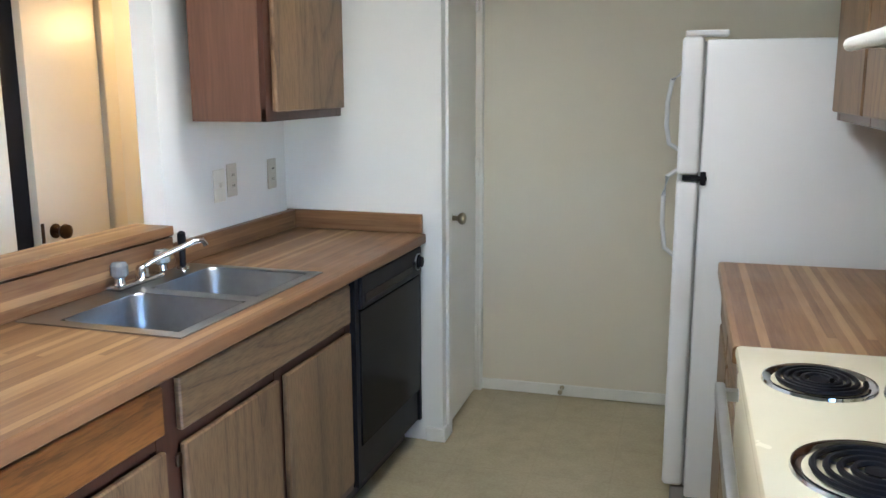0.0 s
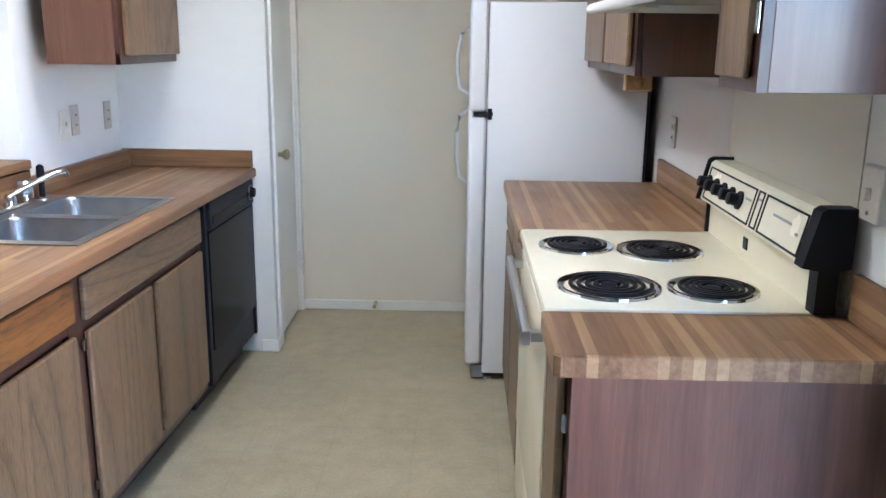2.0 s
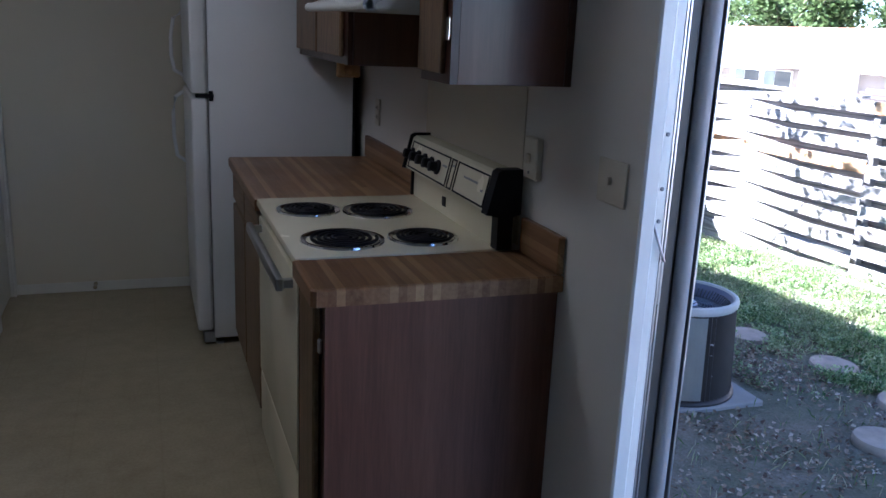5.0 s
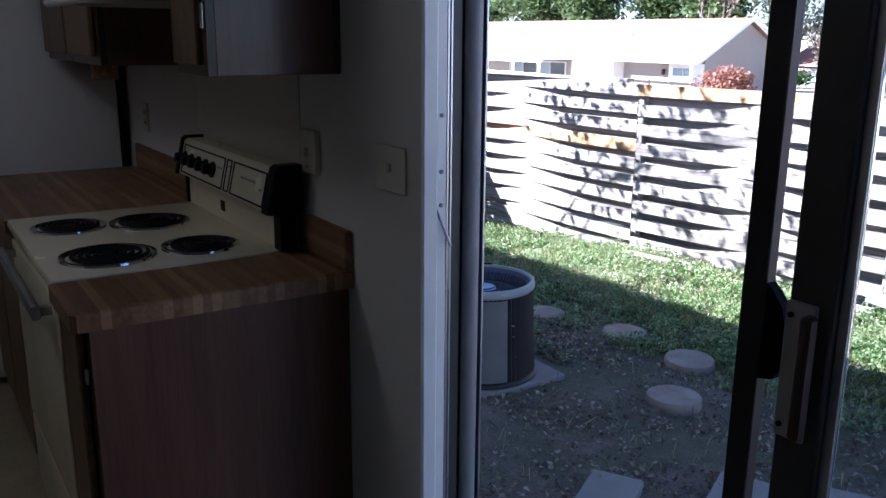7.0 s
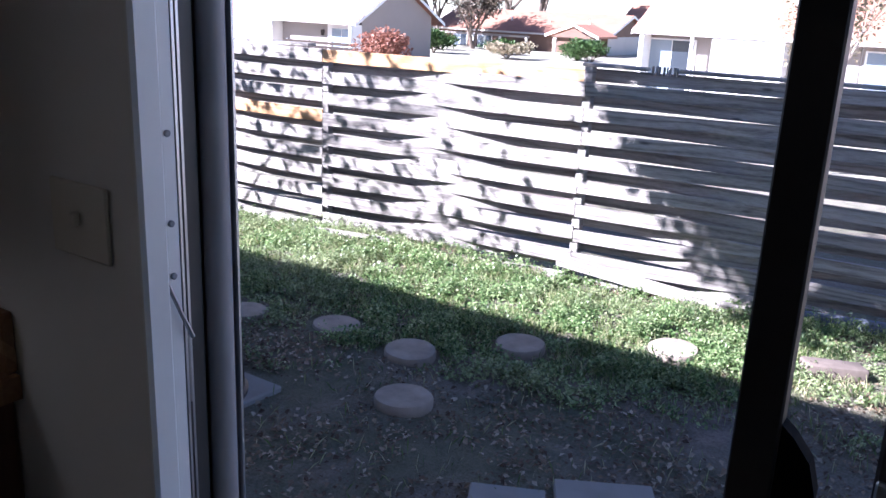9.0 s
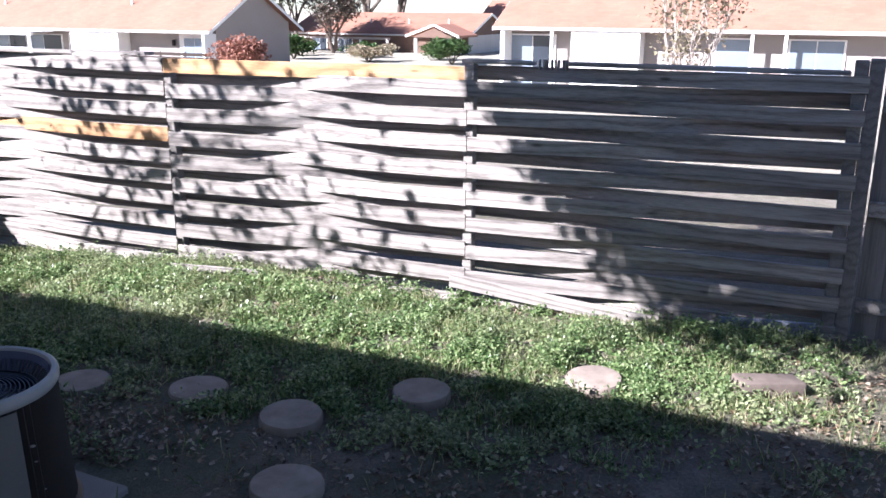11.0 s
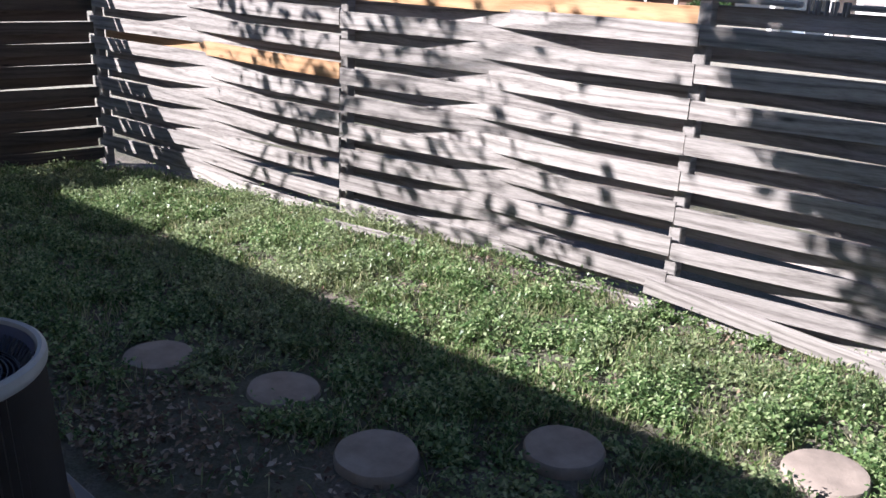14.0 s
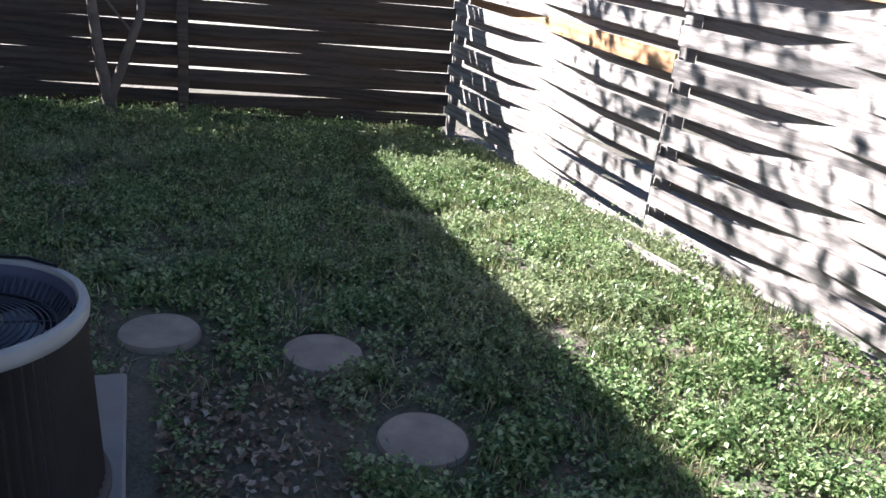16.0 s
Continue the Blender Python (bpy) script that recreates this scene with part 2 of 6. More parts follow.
def weathered_board(name, base, dark, light):
    """Sawn board, grain along local x, with knots, silvered by the weather; each board takes its own tone."""
    m, nt, b = mat_new(name)
    v = coords(nt, (0.07, 1, 1))
    add = nt.nodes.new("ShaderNodeVectorMath")
    nt.links.new(v, add.inputs[0])
    rnd = object_random(nt)
    comb = nt.nodes.new("ShaderNodeCombineXYZ")
    for k in range(3):
        nt.links.new(math_n(nt, "MULTIPLY", rnd, 11.0 + 7 * k), comb.inputs[k])
    nt.links.new(comb.outputs[0], add.inputs[1])
    v = add.outputs[0]
    w = N(nt, "ShaderNodeTexWave", Scale=5.0, Distortion=14.0, Detail=4.0)
    w.inputs["Detail Scale"].default_value = 1.2
    w.bands_direction = "Z"
    nt.links.new(v, w.inputs["Vector"])
    fine = noise_tex(nt, v, 120, 4, 0.7)
    blot = noise_tex(nt, v, 6, 4, 0.6)
    c = ramp(nt, w.outputs["Fac"], [(0.03, dark), (0.3, base), (0.8, light)])
    c = mixc(nt, 0.45, c, ramp(nt, fine, [(0.36, dark), (0.6, light)]))
    c = mixc(nt, 0.3, c, ramp(nt, blot, [(0.3, dark), (0.6, base), (0.8, light)]))
    vor = N(nt, "ShaderNodeTexVoronoi", Scale=1.0)
    vk = nt.nodes.new("ShaderNodeVectorMath")
    tc2 = coords(nt, (2.6, 1, 9.0))
    nt.links.new(tc2, vk.inputs[0])
    nt.links.new(comb.outputs[0], vk.inputs[1])
    nt.links.new(vk.outputs[0], vor.inputs["Vector"])
    knot = ramp(nt, vor.outputs["Distance"], [(0.05, (1, 1, 1)), (0.13, (0, 0, 0))])
    c = mixc(nt, math_n(nt, "MULTIPLY", knot, 0.75), c, tuple(x * 0.35 for x in dark))
    hs = N(nt, "ShaderNodeHueSaturation")
    nt.links.new(c, hs.inputs["Color"])
    mr = nt.nodes.new("ShaderNodeMapRange")
    mr.inputs["To Min"].default_value, mr.inputs["To Max"].default_value = 0.8, 1.15
    nt.links.new(rnd, mr.inputs[0])
    nt.links.new(mr.outputs[0], hs.inputs["Value"])
    nt.links.new(hs.outputs[0], b.inputs["Base Color"])
    b.inputs["Roughness"].default_value = 0.85
    bump(nt, b, fine, 0.4, 0.002)
    return m


def shingle_roof(name):
    m, nt, b = mat_new(name)
    v = coords(nt)
    brick = N(nt, "ShaderNodeTexBrick", Scale=1.0)
    brick.inputs["Color1"].default_value = (0.36, 0.168, 0.112, 1)
    brick.inputs["Color2"].default_value = (0.29, 0.135, 0.092, 1)
    brick.inputs["Mortar"].default_value = (0.27, 0.14, 0.1, 1)
    brick.inputs["Mortar Size"].default_value = 0.012
    brick.inputs["Brick Width"].default_value, brick.inputs["Row Height"].default_value = 0.33, 0.15
    sep = nt.nodes.new("ShaderNodeSeparateXYZ")
    nt.links.new(v, sep.inputs[0])
    comb = nt.nodes.new("ShaderNodeCombineXYZ")
    nt.links.new(sep.outputs[1], comb.inputs[0])
    nt.links.new(sep.outputs[0], comb.inputs[1])
    nt.links.new(comb.outputs[0], brick.inputs["Vector"])
    blot = noise_tex(nt, v, 0.8, 5, 0.65)
    c = mixc(nt, 0.35, brick.outputs["Color"], ramp(nt, blot, [(0.3, (0.24, 0.112, 0.078)), (0.7, (0.42, 0.21, 0.15))]))
    nt.links.new(c, b.inputs["Base Color"])
    b.inputs["Roughness"].default_value = 0.9
    return m


M_WALL = paint("wall_paint", (0.76, 0.745, 0.70), 0.6, 0.025, 1.3, 0.08)
M_BEIGE = paint("beige_wall_paint", (0.73, 0.675, 0.555), 0.6, 0.03, 1.1, 0.08)
M_CEIL = paint("ceiling_paint", (0.8, 0.79, 0.76), 0.8, 0.03, 2, 0.2)
M_TRIM = paint("trim_paint", (0.79, 0.78, 0.73), 0.38, 0.04, 6)
M_DOOR = paint("door_paint", (0.77, 0.755, 0.70), 0.32, 0.03, 2)
M_HALLDOOR = paint("hall_door_paint", (0.74, 0.68, 0.56), 0.3, 0.04, 2)
M_FLOOR = vinyl_floor("vinyl_sheet")
M_BLOCK = butcher_block("butcher_block_laminate")
M_BLOCKX = butcher_block("butcher_block_laminate_across", 0)
M_BLOCKEND = butcher_block("butcher_block_laminate_end", 1, 0.0)
M_OAK = veneer("oak_veneer", (0.060, 0.030, 0.013), (0.215, 0.130, 0.064), "z")
M_OAKH = veneer("oak_veneer_across", (0.060, 0.030, 0.013), (0.215, 0.130, 0.064), "y")
M_STAINED = veneer("stained_drawer_wood", (0.050, 0.015, 0.004), (0.235, 0.092, 0.022), "y", 0.7)
M_FRAME = wood("face_frame_walnut", (0.034, 0.012, 0.007), (0.080, 0.031, 0.019), "z", 0.35, 30, 0.06)
M_PANEL = wood("walnut_end_panel", (0.066, 0.024, 0.014), (0.190, 0.085, 0.052), "z", 0.36, 22, 0.05, 1.3)
M_GLOSSPANEL = wood("varnished_walnut_side", (0.075, 0.026, 0.016), (0.15, 0.06, 0.038), "z", 0.36, 22, 0.04, 1.1, 0.12)
M_REDPANEL = wood("red_walnut_side", (0.066, 0.028, 0.016), (0.150, 0.072, 0.042), "z", 0.36, 22, 0.04, 1.3)
M_EDGE = wood("laminate_edge_strip", (0.085, 0.034, 0.015), (0.27, 0.135, 0.06), "y", 0.4, 14, 0.04, 1.3)
M_TOE = paint("toe_kick_vinyl", (0.03, 0.022, 0.02), 0.6, 0.2, 6)
M_STEEL = paint("brushed_sink_steel", (0.36, 0.36, 0.36), 0.33, 0.15, 9, 0.05, 1.0)
M_CHROME = paint("chrome", (0.75, 0.76, 0.78), 0.1, 0.04, 9, 0, 1.0)
M_ACRYL = paint("clear_acrylic_knob", (0.46, 0.48, 0.50), 0.12, 0.15, 40, 0, 0.5)
M_BLACK = paint("black_enamel", (0.008, 0.008, 0.010), 0.2, 0.2, 5, spec=0.06)
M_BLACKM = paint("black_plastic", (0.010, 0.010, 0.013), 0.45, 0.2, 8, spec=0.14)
M_MATTE = paint("matte_black_plastic", (0.006, 0.006, 0.007), 0.8, 0.2, 8, spec=0.05)
M_FRIDGE = paint("white_appliance_enamel", (0.80, 0.81, 0.82), 0.42, 0.02, 3, 0.1, 0, 350)
M_GREYPL = paint("grey_gasket", (0.25, 0.25, 0.25), 0.6, 0.1, 8)
M_CREAM = paint("almond_enamel", (0.74, 0.68, 0.50), 0.25, 0.025, 3)
M_ALMOND = paint("almond_splash_sheet", (0.60, 0.55, 0.44), 0.5, 0.03, 2)
M_ALU = paint("mill_aluminium", (0.52, 0.53, 0.55), 0.38, 0.12, 7, 0, 1.0)
M_BRONZE = paint("dark_bronze_anodised", (0.018, 0.015, 0.014), 0.5, 0.2, 8)
M_GREYALU = paint("grey_painted_aluminium", (0.30, 0.29, 0.285), 0.5, 0.12, 7)
M_STILE = paint("dark_grey_stile_aluminium", (0.06, 0.056, 0.054), 0.45, 0.12, 7)
M_HOOD = paint("white_hood_enamel", (0.78, 0.77, 0.73), 0.35, 0.03, 4)
M_GREASE = paint("hood_filter_mesh", (0.33, 0.33, 0.31), 0.45, 0.25, 40, 0.3, 0.6)
M_PLATE = paint("ivory_wall_plate", (0.70, 0.66, 0.56), 0.4, 0.03, 10)
M_TANPLATE = paint("tan_wall_plate", (0.50, 0.45, 0.35), 0.4, 0.03, 10)
M_BRASS = paint("aged_brass", (0.40, 0.35, 0.25), 0.3, 0.15, 20, 0, 1.0)
M_DARKKNOB = paint("dark_bronze_knob", (0.10, 0.065, 0.04), 0.35, 0.15, 20, 0, 1.0)
M_BRACKET = wood("pine_bracket_wood", (0.32, 0.17, 0.06), (0.50, 0.30, 0.13), "y", 0.5, 20)
M_GRIP = wood("handle_grip_wood", (0.045, 0.02, 0.015), (0.10, 0.045, 0.03), "z", 0.5, 30)
M_GROUND = dirt_ground("yard_soil")
M_CONC = paint("concrete", (0.27, 0.25, 0.235), 0.85, 0.14, 6, 0.5, 0, 120)
M_STONE = paint("brown_stone", (0.17, 0.135, 0.115), 0.9, 0.3, 9, 0.6, 0, 90)
M_PAVER = paint("round_concrete_paver", (0.30, 0.245, 0.205), 0.85, 0.26, 9, 0.6, 0, 110)
M_BOARD = weathered_board("weathered_fence_board", (0.32, 0.290, 0.264), (0.115, 0.100, 0.090), (0.46, 0.425, 0.395))
# north fence boards: brown, darkened to carry the shade on their yard side
M_SHADEBOARD = weathered_board("shade_darkened_brown_board", (0.080, 0.060, 0.048), (0.040, 0.029, 0.023), (0.125, 0.095, 0.077))
M_DARKWOOD = weathered_board("dark_slat_wood", (0.030, 0.020, 0.016), (0.018, 0.012, 0.010), (0.048, 0.034, 0.027))
M_UPRIGHT = wood("weathered_gate_plank", (0.10, 0.09, 0.082), (0.33, 0.31, 0.29), "z", 0.85, 22, 0.15)
M_BLUEBOARD = weathered_board("faded_blue_board", (0.17, 0.20, 0.27), (0.10, 0.11, 0.14), (0.24, 0.27, 0.35))
M_NEWBOARD = weathered_board("new_cedar_board", (0.56, 0.32, 0.16), (0.42, 0.22, 0.10), (0.64, 0.41, 0.23))
M_POST = weathered_board("weathered_post", (0.24, 0.22, 0.205), (0.14, 0.125, 0.11), (0.33, 0.31, 0.29))
M_WEED = foliage("weed_leaves", [(0.052, 0.105, 0.036), (0.135, 0.225, 0.085), (0.28, 0.39, 0.16), (0.54, 0.61, 0.35)], 0.30, 0.40, (0.48, 0.47, 0.31))
M_GRASS = foliage("grass_blades", [(0.08, 0.14, 0.045), (0.18, 0.26, 0.09), (0.42, 0.43, 0.24), (0.60, 0.55, 0.38)], 0.45, 0.3)
M_DEAD = foliage("dead_leaves", [(0.085, 0.05, 0.035), (0.17, 0.11, 0.075), (0.30, 0.22, 0.155), (0.52, 0.44, 0.36)], 0.6, 0.1)
M_LEAF = foliage("tree_leaves", [(0.06, 0.10, 0.035), (0.10, 0.15, 0.055), (0.16, 0.21, 0.085)], 0.5, 0.3)
M_EVERGREEN = foliage("evergreen_leaves", [(0.03, 0.065, 0.02), (0.05, 0.10, 0.03), (0.085, 0.14, 0.045)], 0.5, 0.2)
M_BARETWIG = foliage("bare_twigs", [(0.16, 0.12, 0.095), (0.24, 0.19, 0.16), (0.30, 0.25, 0.21)], 0.8, 0.0)
M_PALELEAF = foliage("pale_autumn_leaves", [(0.30, 0.25, 0.17), (0.40, 0.32, 0.24), (0.26, 0.24, 0.15)], 0.6, 0.3)
M_REDBUSH = foliage("rusty_bush_leaves", [(0.22, 0.085, 0.06), (0.34, 0.15, 0.11), (0.42, 0.22, 0.17)], 0.6, 0.2)
M_OLIVE = foliage("olive_tree_leaves", [(0.10, 0.11, 0.06), (0.16, 0.17, 0.10), (0.24, 0.23, 0.15)], 0.6, 0.3)
M_BARK = paint("bark", (0.15, 0.12, 0.10), 0.9, 0.35, 9, 0.8)
M_PALEBARK = paint("pale_bark", (0.42, 0.36, 0.32), 0.85, 0.2, 9, 0.4)
M_ROOF = shingle_roof("red_asphalt_shingles")
M_STUCCO = paint("taupe_siding", (0.30, 0.265, 0.25), 0.85, 0.06, 0.5, 0.2)
M_LIGHTWALL = paint("pale_siding", (0.52, 0.49, 0.46), 0.8, 0.06, 0.7, 0.2)
M_WHITE = paint("white_exterior_paint", (0.80, 0.79, 0.77), 0.6, 0.04, 1)
M_WINDOW = paint("dark_window_glass", (0.035, 0.045, 0.06), 0.08, 0.2, 0.4)
M_BLUEWIN = paint("curtained_window_glass", (0.20, 0.245, 0.30), 0.12, 0.15, 0.4)
M_BRICKBROWN = paint("brown_wall", (0.16, 0.10, 0.075), 0.85, 0.15, 1)
M_UNITBROWN = paint("brown_unit_steel", (0.040, 0.031, 0.027), 0.5, 0.18, 8)
M_UNITRIM = paint("faded_unit_rim", (0.38, 0.37, 0.355), 0.45, 0.14, 8)
M_UNITPANEL = paint("faded_service_panel", (0.34, 0.33, 0.30), 0.55, 0.12, 5)
M_UNITBLUE = paint("dark_grille_wire", (0.045, 0.05, 0.065), 0.4, 0.15, 8, 0, 0.6)
M_UNITDECK = paint("bluish_fan_deck", (0.085, 0.095, 0.155), 0.32, 0.15, 8)
M_BLADE = paint("fan_blade_aluminium", (0.32, 0.35, 0.42), 0.35, 0.15, 8, 0, 0.8)

M_GLASS, nt, b = mat_new("door_glass")
b.inputs["Base Color"].default_value = (0.93, 0.96, 0.97, 1)
b.inputs["Roughness"].default_value = 0.0
b.inputs["Transmission Weight"].default_value = 1.0
b.inputs["IOR"].default_value = 1.45
M_DIFFUSER, nt, b = mat_new("lamp_diffuser")
b.inputs["Base Color"].default_value = (0.9, 0.9, 0.88, 1)
b.inputs["Emission Color"].default_value = (1, 0.97, 0.92, 1)
b.inputs["Emission Strength"].default_value = 0.3
M_BULB, nt, b = mat_new("warm_bulb")
b.inputs["Emission Color"].default_value = (1, 0.65, 0.3, 1)
b.inputs["Emission Strength"].default_value = 1.2


# ---------------------------------------------------------------- mesh helpers
def mesh_from(bm, name, mat, off, smooth=False):
    bmesh.ops.recalc_face_normals(bm, faces=bm.faces)
    me = bpy.data.meshes.new(name)
    if off != (0, 0, 0):
        bmesh.ops.translate(bm, verts=bm.verts, vec=(-off[0], -off[1], -off[2]))
    bm.to_mesh(me)
    bm.free()
    if smooth:
        me.shade_smooth()
        me.set_sharp_from_angle(angle=radians(38))
    me.materials.append(mat)
    return me


def thing(name, loc, label, category, group="", kind=""):
    """An Empty at the base of a thing; its parts are built in world metres and hang under it."""
    e = new(name)
    e.location = loc
    e.empty_display_size = 0.05
    return tagged(e, label, category, group, kind)


def part(name, bm, material, parent, label="", smooth=False):
    """Links a bmesh, built in world metres, as ONE mesh under a thing or a part."""
    off = Vector((0, 0, 0))
    p = parent
    while p is not None:
        off += p.location
        p = p.parent
    o = new(name, mesh_from(bm, name, material, tuple(off), smooth))
    o.parent = parent
    if label:
        o["label"] = label
    return o


def solo(name, bm, material, label, category, loc=(0, 0, 0), kind="", group="", smooth=False):
    o = new(name, mesh_from(bm, name, material, tuple(loc), smooth))
    o.location = loc
    return tagged(o, label, category, group, kind)


def box(x0, x1, y0, y1, z0, z1, bevel=0.0, bm=None, seg=1):
    own = bmesh.new()
    r = bmesh.ops.create_cube(own, size=1.0)
    bmesh.ops.scale(own, verts=own.verts, vec=(abs(x1 - x0), abs(y1 - y0), abs(z1 - z0)))
    bmesh.ops.translate(own, verts=own.verts, vec=((x0 + x1) / 2, (y0 + y1) / 2, (z0 + z1) / 2))
    if bevel:
        bmesh.ops.bevel(own, geom=own.edges[:], offset=bevel, segments=seg, affect="EDGES", profile=0.5)
    return join(bm, own)


def join(bm, own):
    if bm is None:
        return own
    me = bpy.data.meshes.new("tmp")
    own.to_mesh(me)
    own.free()
    bm.from_mesh(me)
    bpy.data.meshes.remove(me)
    return bm


def lathe(profile, center, axis="z", seg=24, bm=None, cap=True):
    """Surface of revolution of (radius, height) pairs about an axis through center."""
    own = bmesh.new()
    rings = []
    for r, h in profile:
        ring = []
        for k in range(seg):
            a = 2 * math.pi * k / seg
            p = (r * math.cos(a), r * math.sin(a), h)
            if axis == "x":
                p = (p[2], p[0], p[1])
            elif axis == "y":
                p = (p[0], p[2], p[1])
            ring.append(own.verts.new((center[0] + p[0], center[1] + p[1], center[2] + p[2])))
        rings.append(ring)
    for a, b2 in zip(rings, rings[1:]):
        for k in range(seg):
            own.faces.new((a[k], a[(k + 1) % seg], b2[(k + 1) % seg], b2[k]))
    if cap:
        own.faces.new(rings[0])
        own.faces.new(rings[-1])
    return join(bm, own)


def tube(points, radius, seg=8, bm=None, taper=None):
    """A round bar along points; taper: the radius at the far end."""
    own = bmesh.new()
    pts = [Vector(p) for p in points]
    rings = []
    n = len(pts)
    for i, p in enumerate(pts):
        d = (pts[min(i + 1, n - 1)] - pts[max(i - 1, 0)]).normalized()
        up = Vector((0, 0, 1)) if abs(d.z) < 0.9 else Vector((1, 0, 0))
        u = d.cross(up).normalized()
        w = d.cross(u)
        r = radius if taper is None else radius + (taper - radius) * i / max(1, n - 1)
        rings.append([own.verts.new(p + (u * math.cos(2 * math.pi * k / seg) + w * math.sin(2 * math.pi * k / seg)) * r) for k in range(seg)])
    for a, b2 in zip(rings, rings[1:]):
        for k in range(seg):
            own.faces.new((a[k], a[(k + 1) % seg], b2[(k + 1) % seg], b2[k]))
    own.faces.new(rings[0])
    own.faces.new(rings[-1])
    return join(bm, own)


def ring_tube(center, r, thick, seg=32, sides=6, bm=None):
    own = bmesh.new()
    rings = []
    for k in range(seg):
        a = 2 * math.pi * k / seg
        rings.append([own.verts.new((center[0] + (r + thick * math.cos(q)) * math.cos(a), center[1] + (r + thick * math.cos(q)) * math.sin(a), center[2] + thick * math.sin(q))) for q in [2 * math.pi * j / sides for j in range(sides)]])
    for k in range(seg):
        a, b2 = rings[k], rings[(k + 1) % seg]
        for j in range(sides):
            own.faces.new((a[j], a[(j + 1) % sides], b2[(j + 1) % sides], b2[j]))
    return join(bm, own)


def extrude_profile(profile, y0, y1, bm=None):
    """A prism whose (x, z) outline runs from y0 to y1."""
    own = bmesh.new()
    a = [own.verts.new((x, y0, z)) for x, z in profile]
    c = [own.verts.new((x, y1, z)) for x, z in profile]
    n = len(profile)
    own.faces.new(a)
    own.faces.new(c)
    for k in range(n):
        own.faces.new((a[k], a[(k + 1) % n], c[(k + 1) % n], c[k]))
    return join(bm, own)

# ---------------------------------------------------------------- the large structure
S = "structure"
XW, XO = 1.575, 1.745          # kitchen face and yard face of the outer wall
YF = 4.54                     # far wall
ZC = 2.44                     # ceiling
solo("floor", box(-4.2, 1.60, -2.8, 4.7, -0.12, 0.0), M_FLOOR, "worn beige mottled vinyl sheet floor", "floor", kind=S)
solo("ceiling", box(-4.2, 1.57, -2.8, 4.7, ZC, ZC + 0.02), M_CEIL, "plain white ceiling", "ceiling", kind=S)
bm = box(XW, XO, 1.215, 9.6, -0.7, 2.395)
box(XW, 1.612, 1.157, 1.215, -0.02, 2.03, bm=bm)
box(XW, XO, -6.0, -0.85, -0.7, 2.395, bm=bm)
box(XW, XO, -0.85, 1.215, 2.03, 2.395, bm=bm)
box(XW + 0.02, XO, -0.85, 1.215, -0.7, -0.02, bm=bm)
solo("wall_east", bm, M_WALL, "off-white painted wall with a sliding door opening", "wall", kind=S)
solo("wall_north", box(-1.7, XW - 0.002, YF, YF + 0.12, 0, ZC), M_BEIGE, "beige painted wall", "wall", kind=S)
solo("wall_sink", box(-0.86, -0.78, 2.99, 3.858, 0, ZC), M_WALL, "off-white wall behind the sink counter", "wall", kind=S)
bm = box(-0.86, -0.102, 3.86, 3.95, 0, ZC)
solo("wall_closet", bm, M_WALL, "off-white wall beside a closet door", "wall", kind=S)
solo("wall_closet_side", box(-0.20, -0.102, 3.952, 3.972, 0, ZC), M_WALL, "narrow off-white wall beside a closet door", "wall", kind=S)
solo("wall_closet_head", box(-0.20, -0.102, 3.974, 4.50, 2.03, ZC), M_WALL, "off-white wall above a closet door", "wall", kind=S)
solo("wall_closet_end", box(-0.20, -0.102, 4.502, YF - 0.002, 0, ZC), M_WALL, "narrow off-white wall end beside a closet door", "wall", kind=S)
solo("wall_half", box(-0.86, -0.78, 0.9, 2.986, 0, 0.995), M_WALL, "low wall behind the sink counter", "wall", kind=S)
bm = box(-1.72, -1.60, 0.9, 3.22, 0, ZC)
box(-1.72, -1.60, 3.90, YF - 0.002, 0, ZC, bm=bm)
box(-1.72, -1.60, 3.222, 3.898, 2.04, ZC, bm=bm)
solo("wall_hall", bm, M_WALL, "off-white hallway wall around a door", "wall", kind=S)
bm = box(-4.2, -1.724, 0.9, 1.02, 0, ZC)
box(-4.2, -4.08, -2.8, 0.898, 0, ZC, bm=bm)
box(-4.078, XW, -2.8, -2.68, 0, ZC, bm=bm)
solo("wall_south", bm, M_WALL, "plain off-white walls that close the living room", "wall", kind=S)
# roof of the house, whose eave shades the yard
EAVE_X, EAVE_Z = 1.82, 2.40
bm = bmesh.new()
extrude_profile([(EAVE_X, EAVE_Z), (EAVE_X, EAVE_Z + 0.07), (-2.2, EAVE_Z + 1.35), (-6.4, EAVE_Z + 0.07), (-6.4, EAVE_Z), (-2.2, EAVE_Z + 1.2)], -6.5, 10.4, bm)
roof_ob = solo("roof", bm, M_ROOF, "red shingle roof of the house with a short eave", "roof", kind=S)
roof_ob.matrix_basis = Matrix.Translation((EAVE_X, 6.2, 0)) @ Matrix.Rotation(radians(1.5), 4, "Z") @ Matrix.Translation((-EAVE_X, -6.2, 0))

# baseboards
bm = box(-0.098, 0.86, YF - 0.014, YF - 0.002, 0.0, 0.055, 0.003)
solo("baseboard", bm, M_TRIM, "low white painted baseboard", "baseboard", kind=S)
bm = box(-0.17, -0.098, 3.846, 3.858, 0.0, 0.06, 0.003)
box(-0.1, -0.088, 3.846, 3.93, 0.0, 0.06, 0.003, bm)
solo("baseboard", bm, M_TRIM, "white baseboard round the wall end", "baseboard", kind=S)
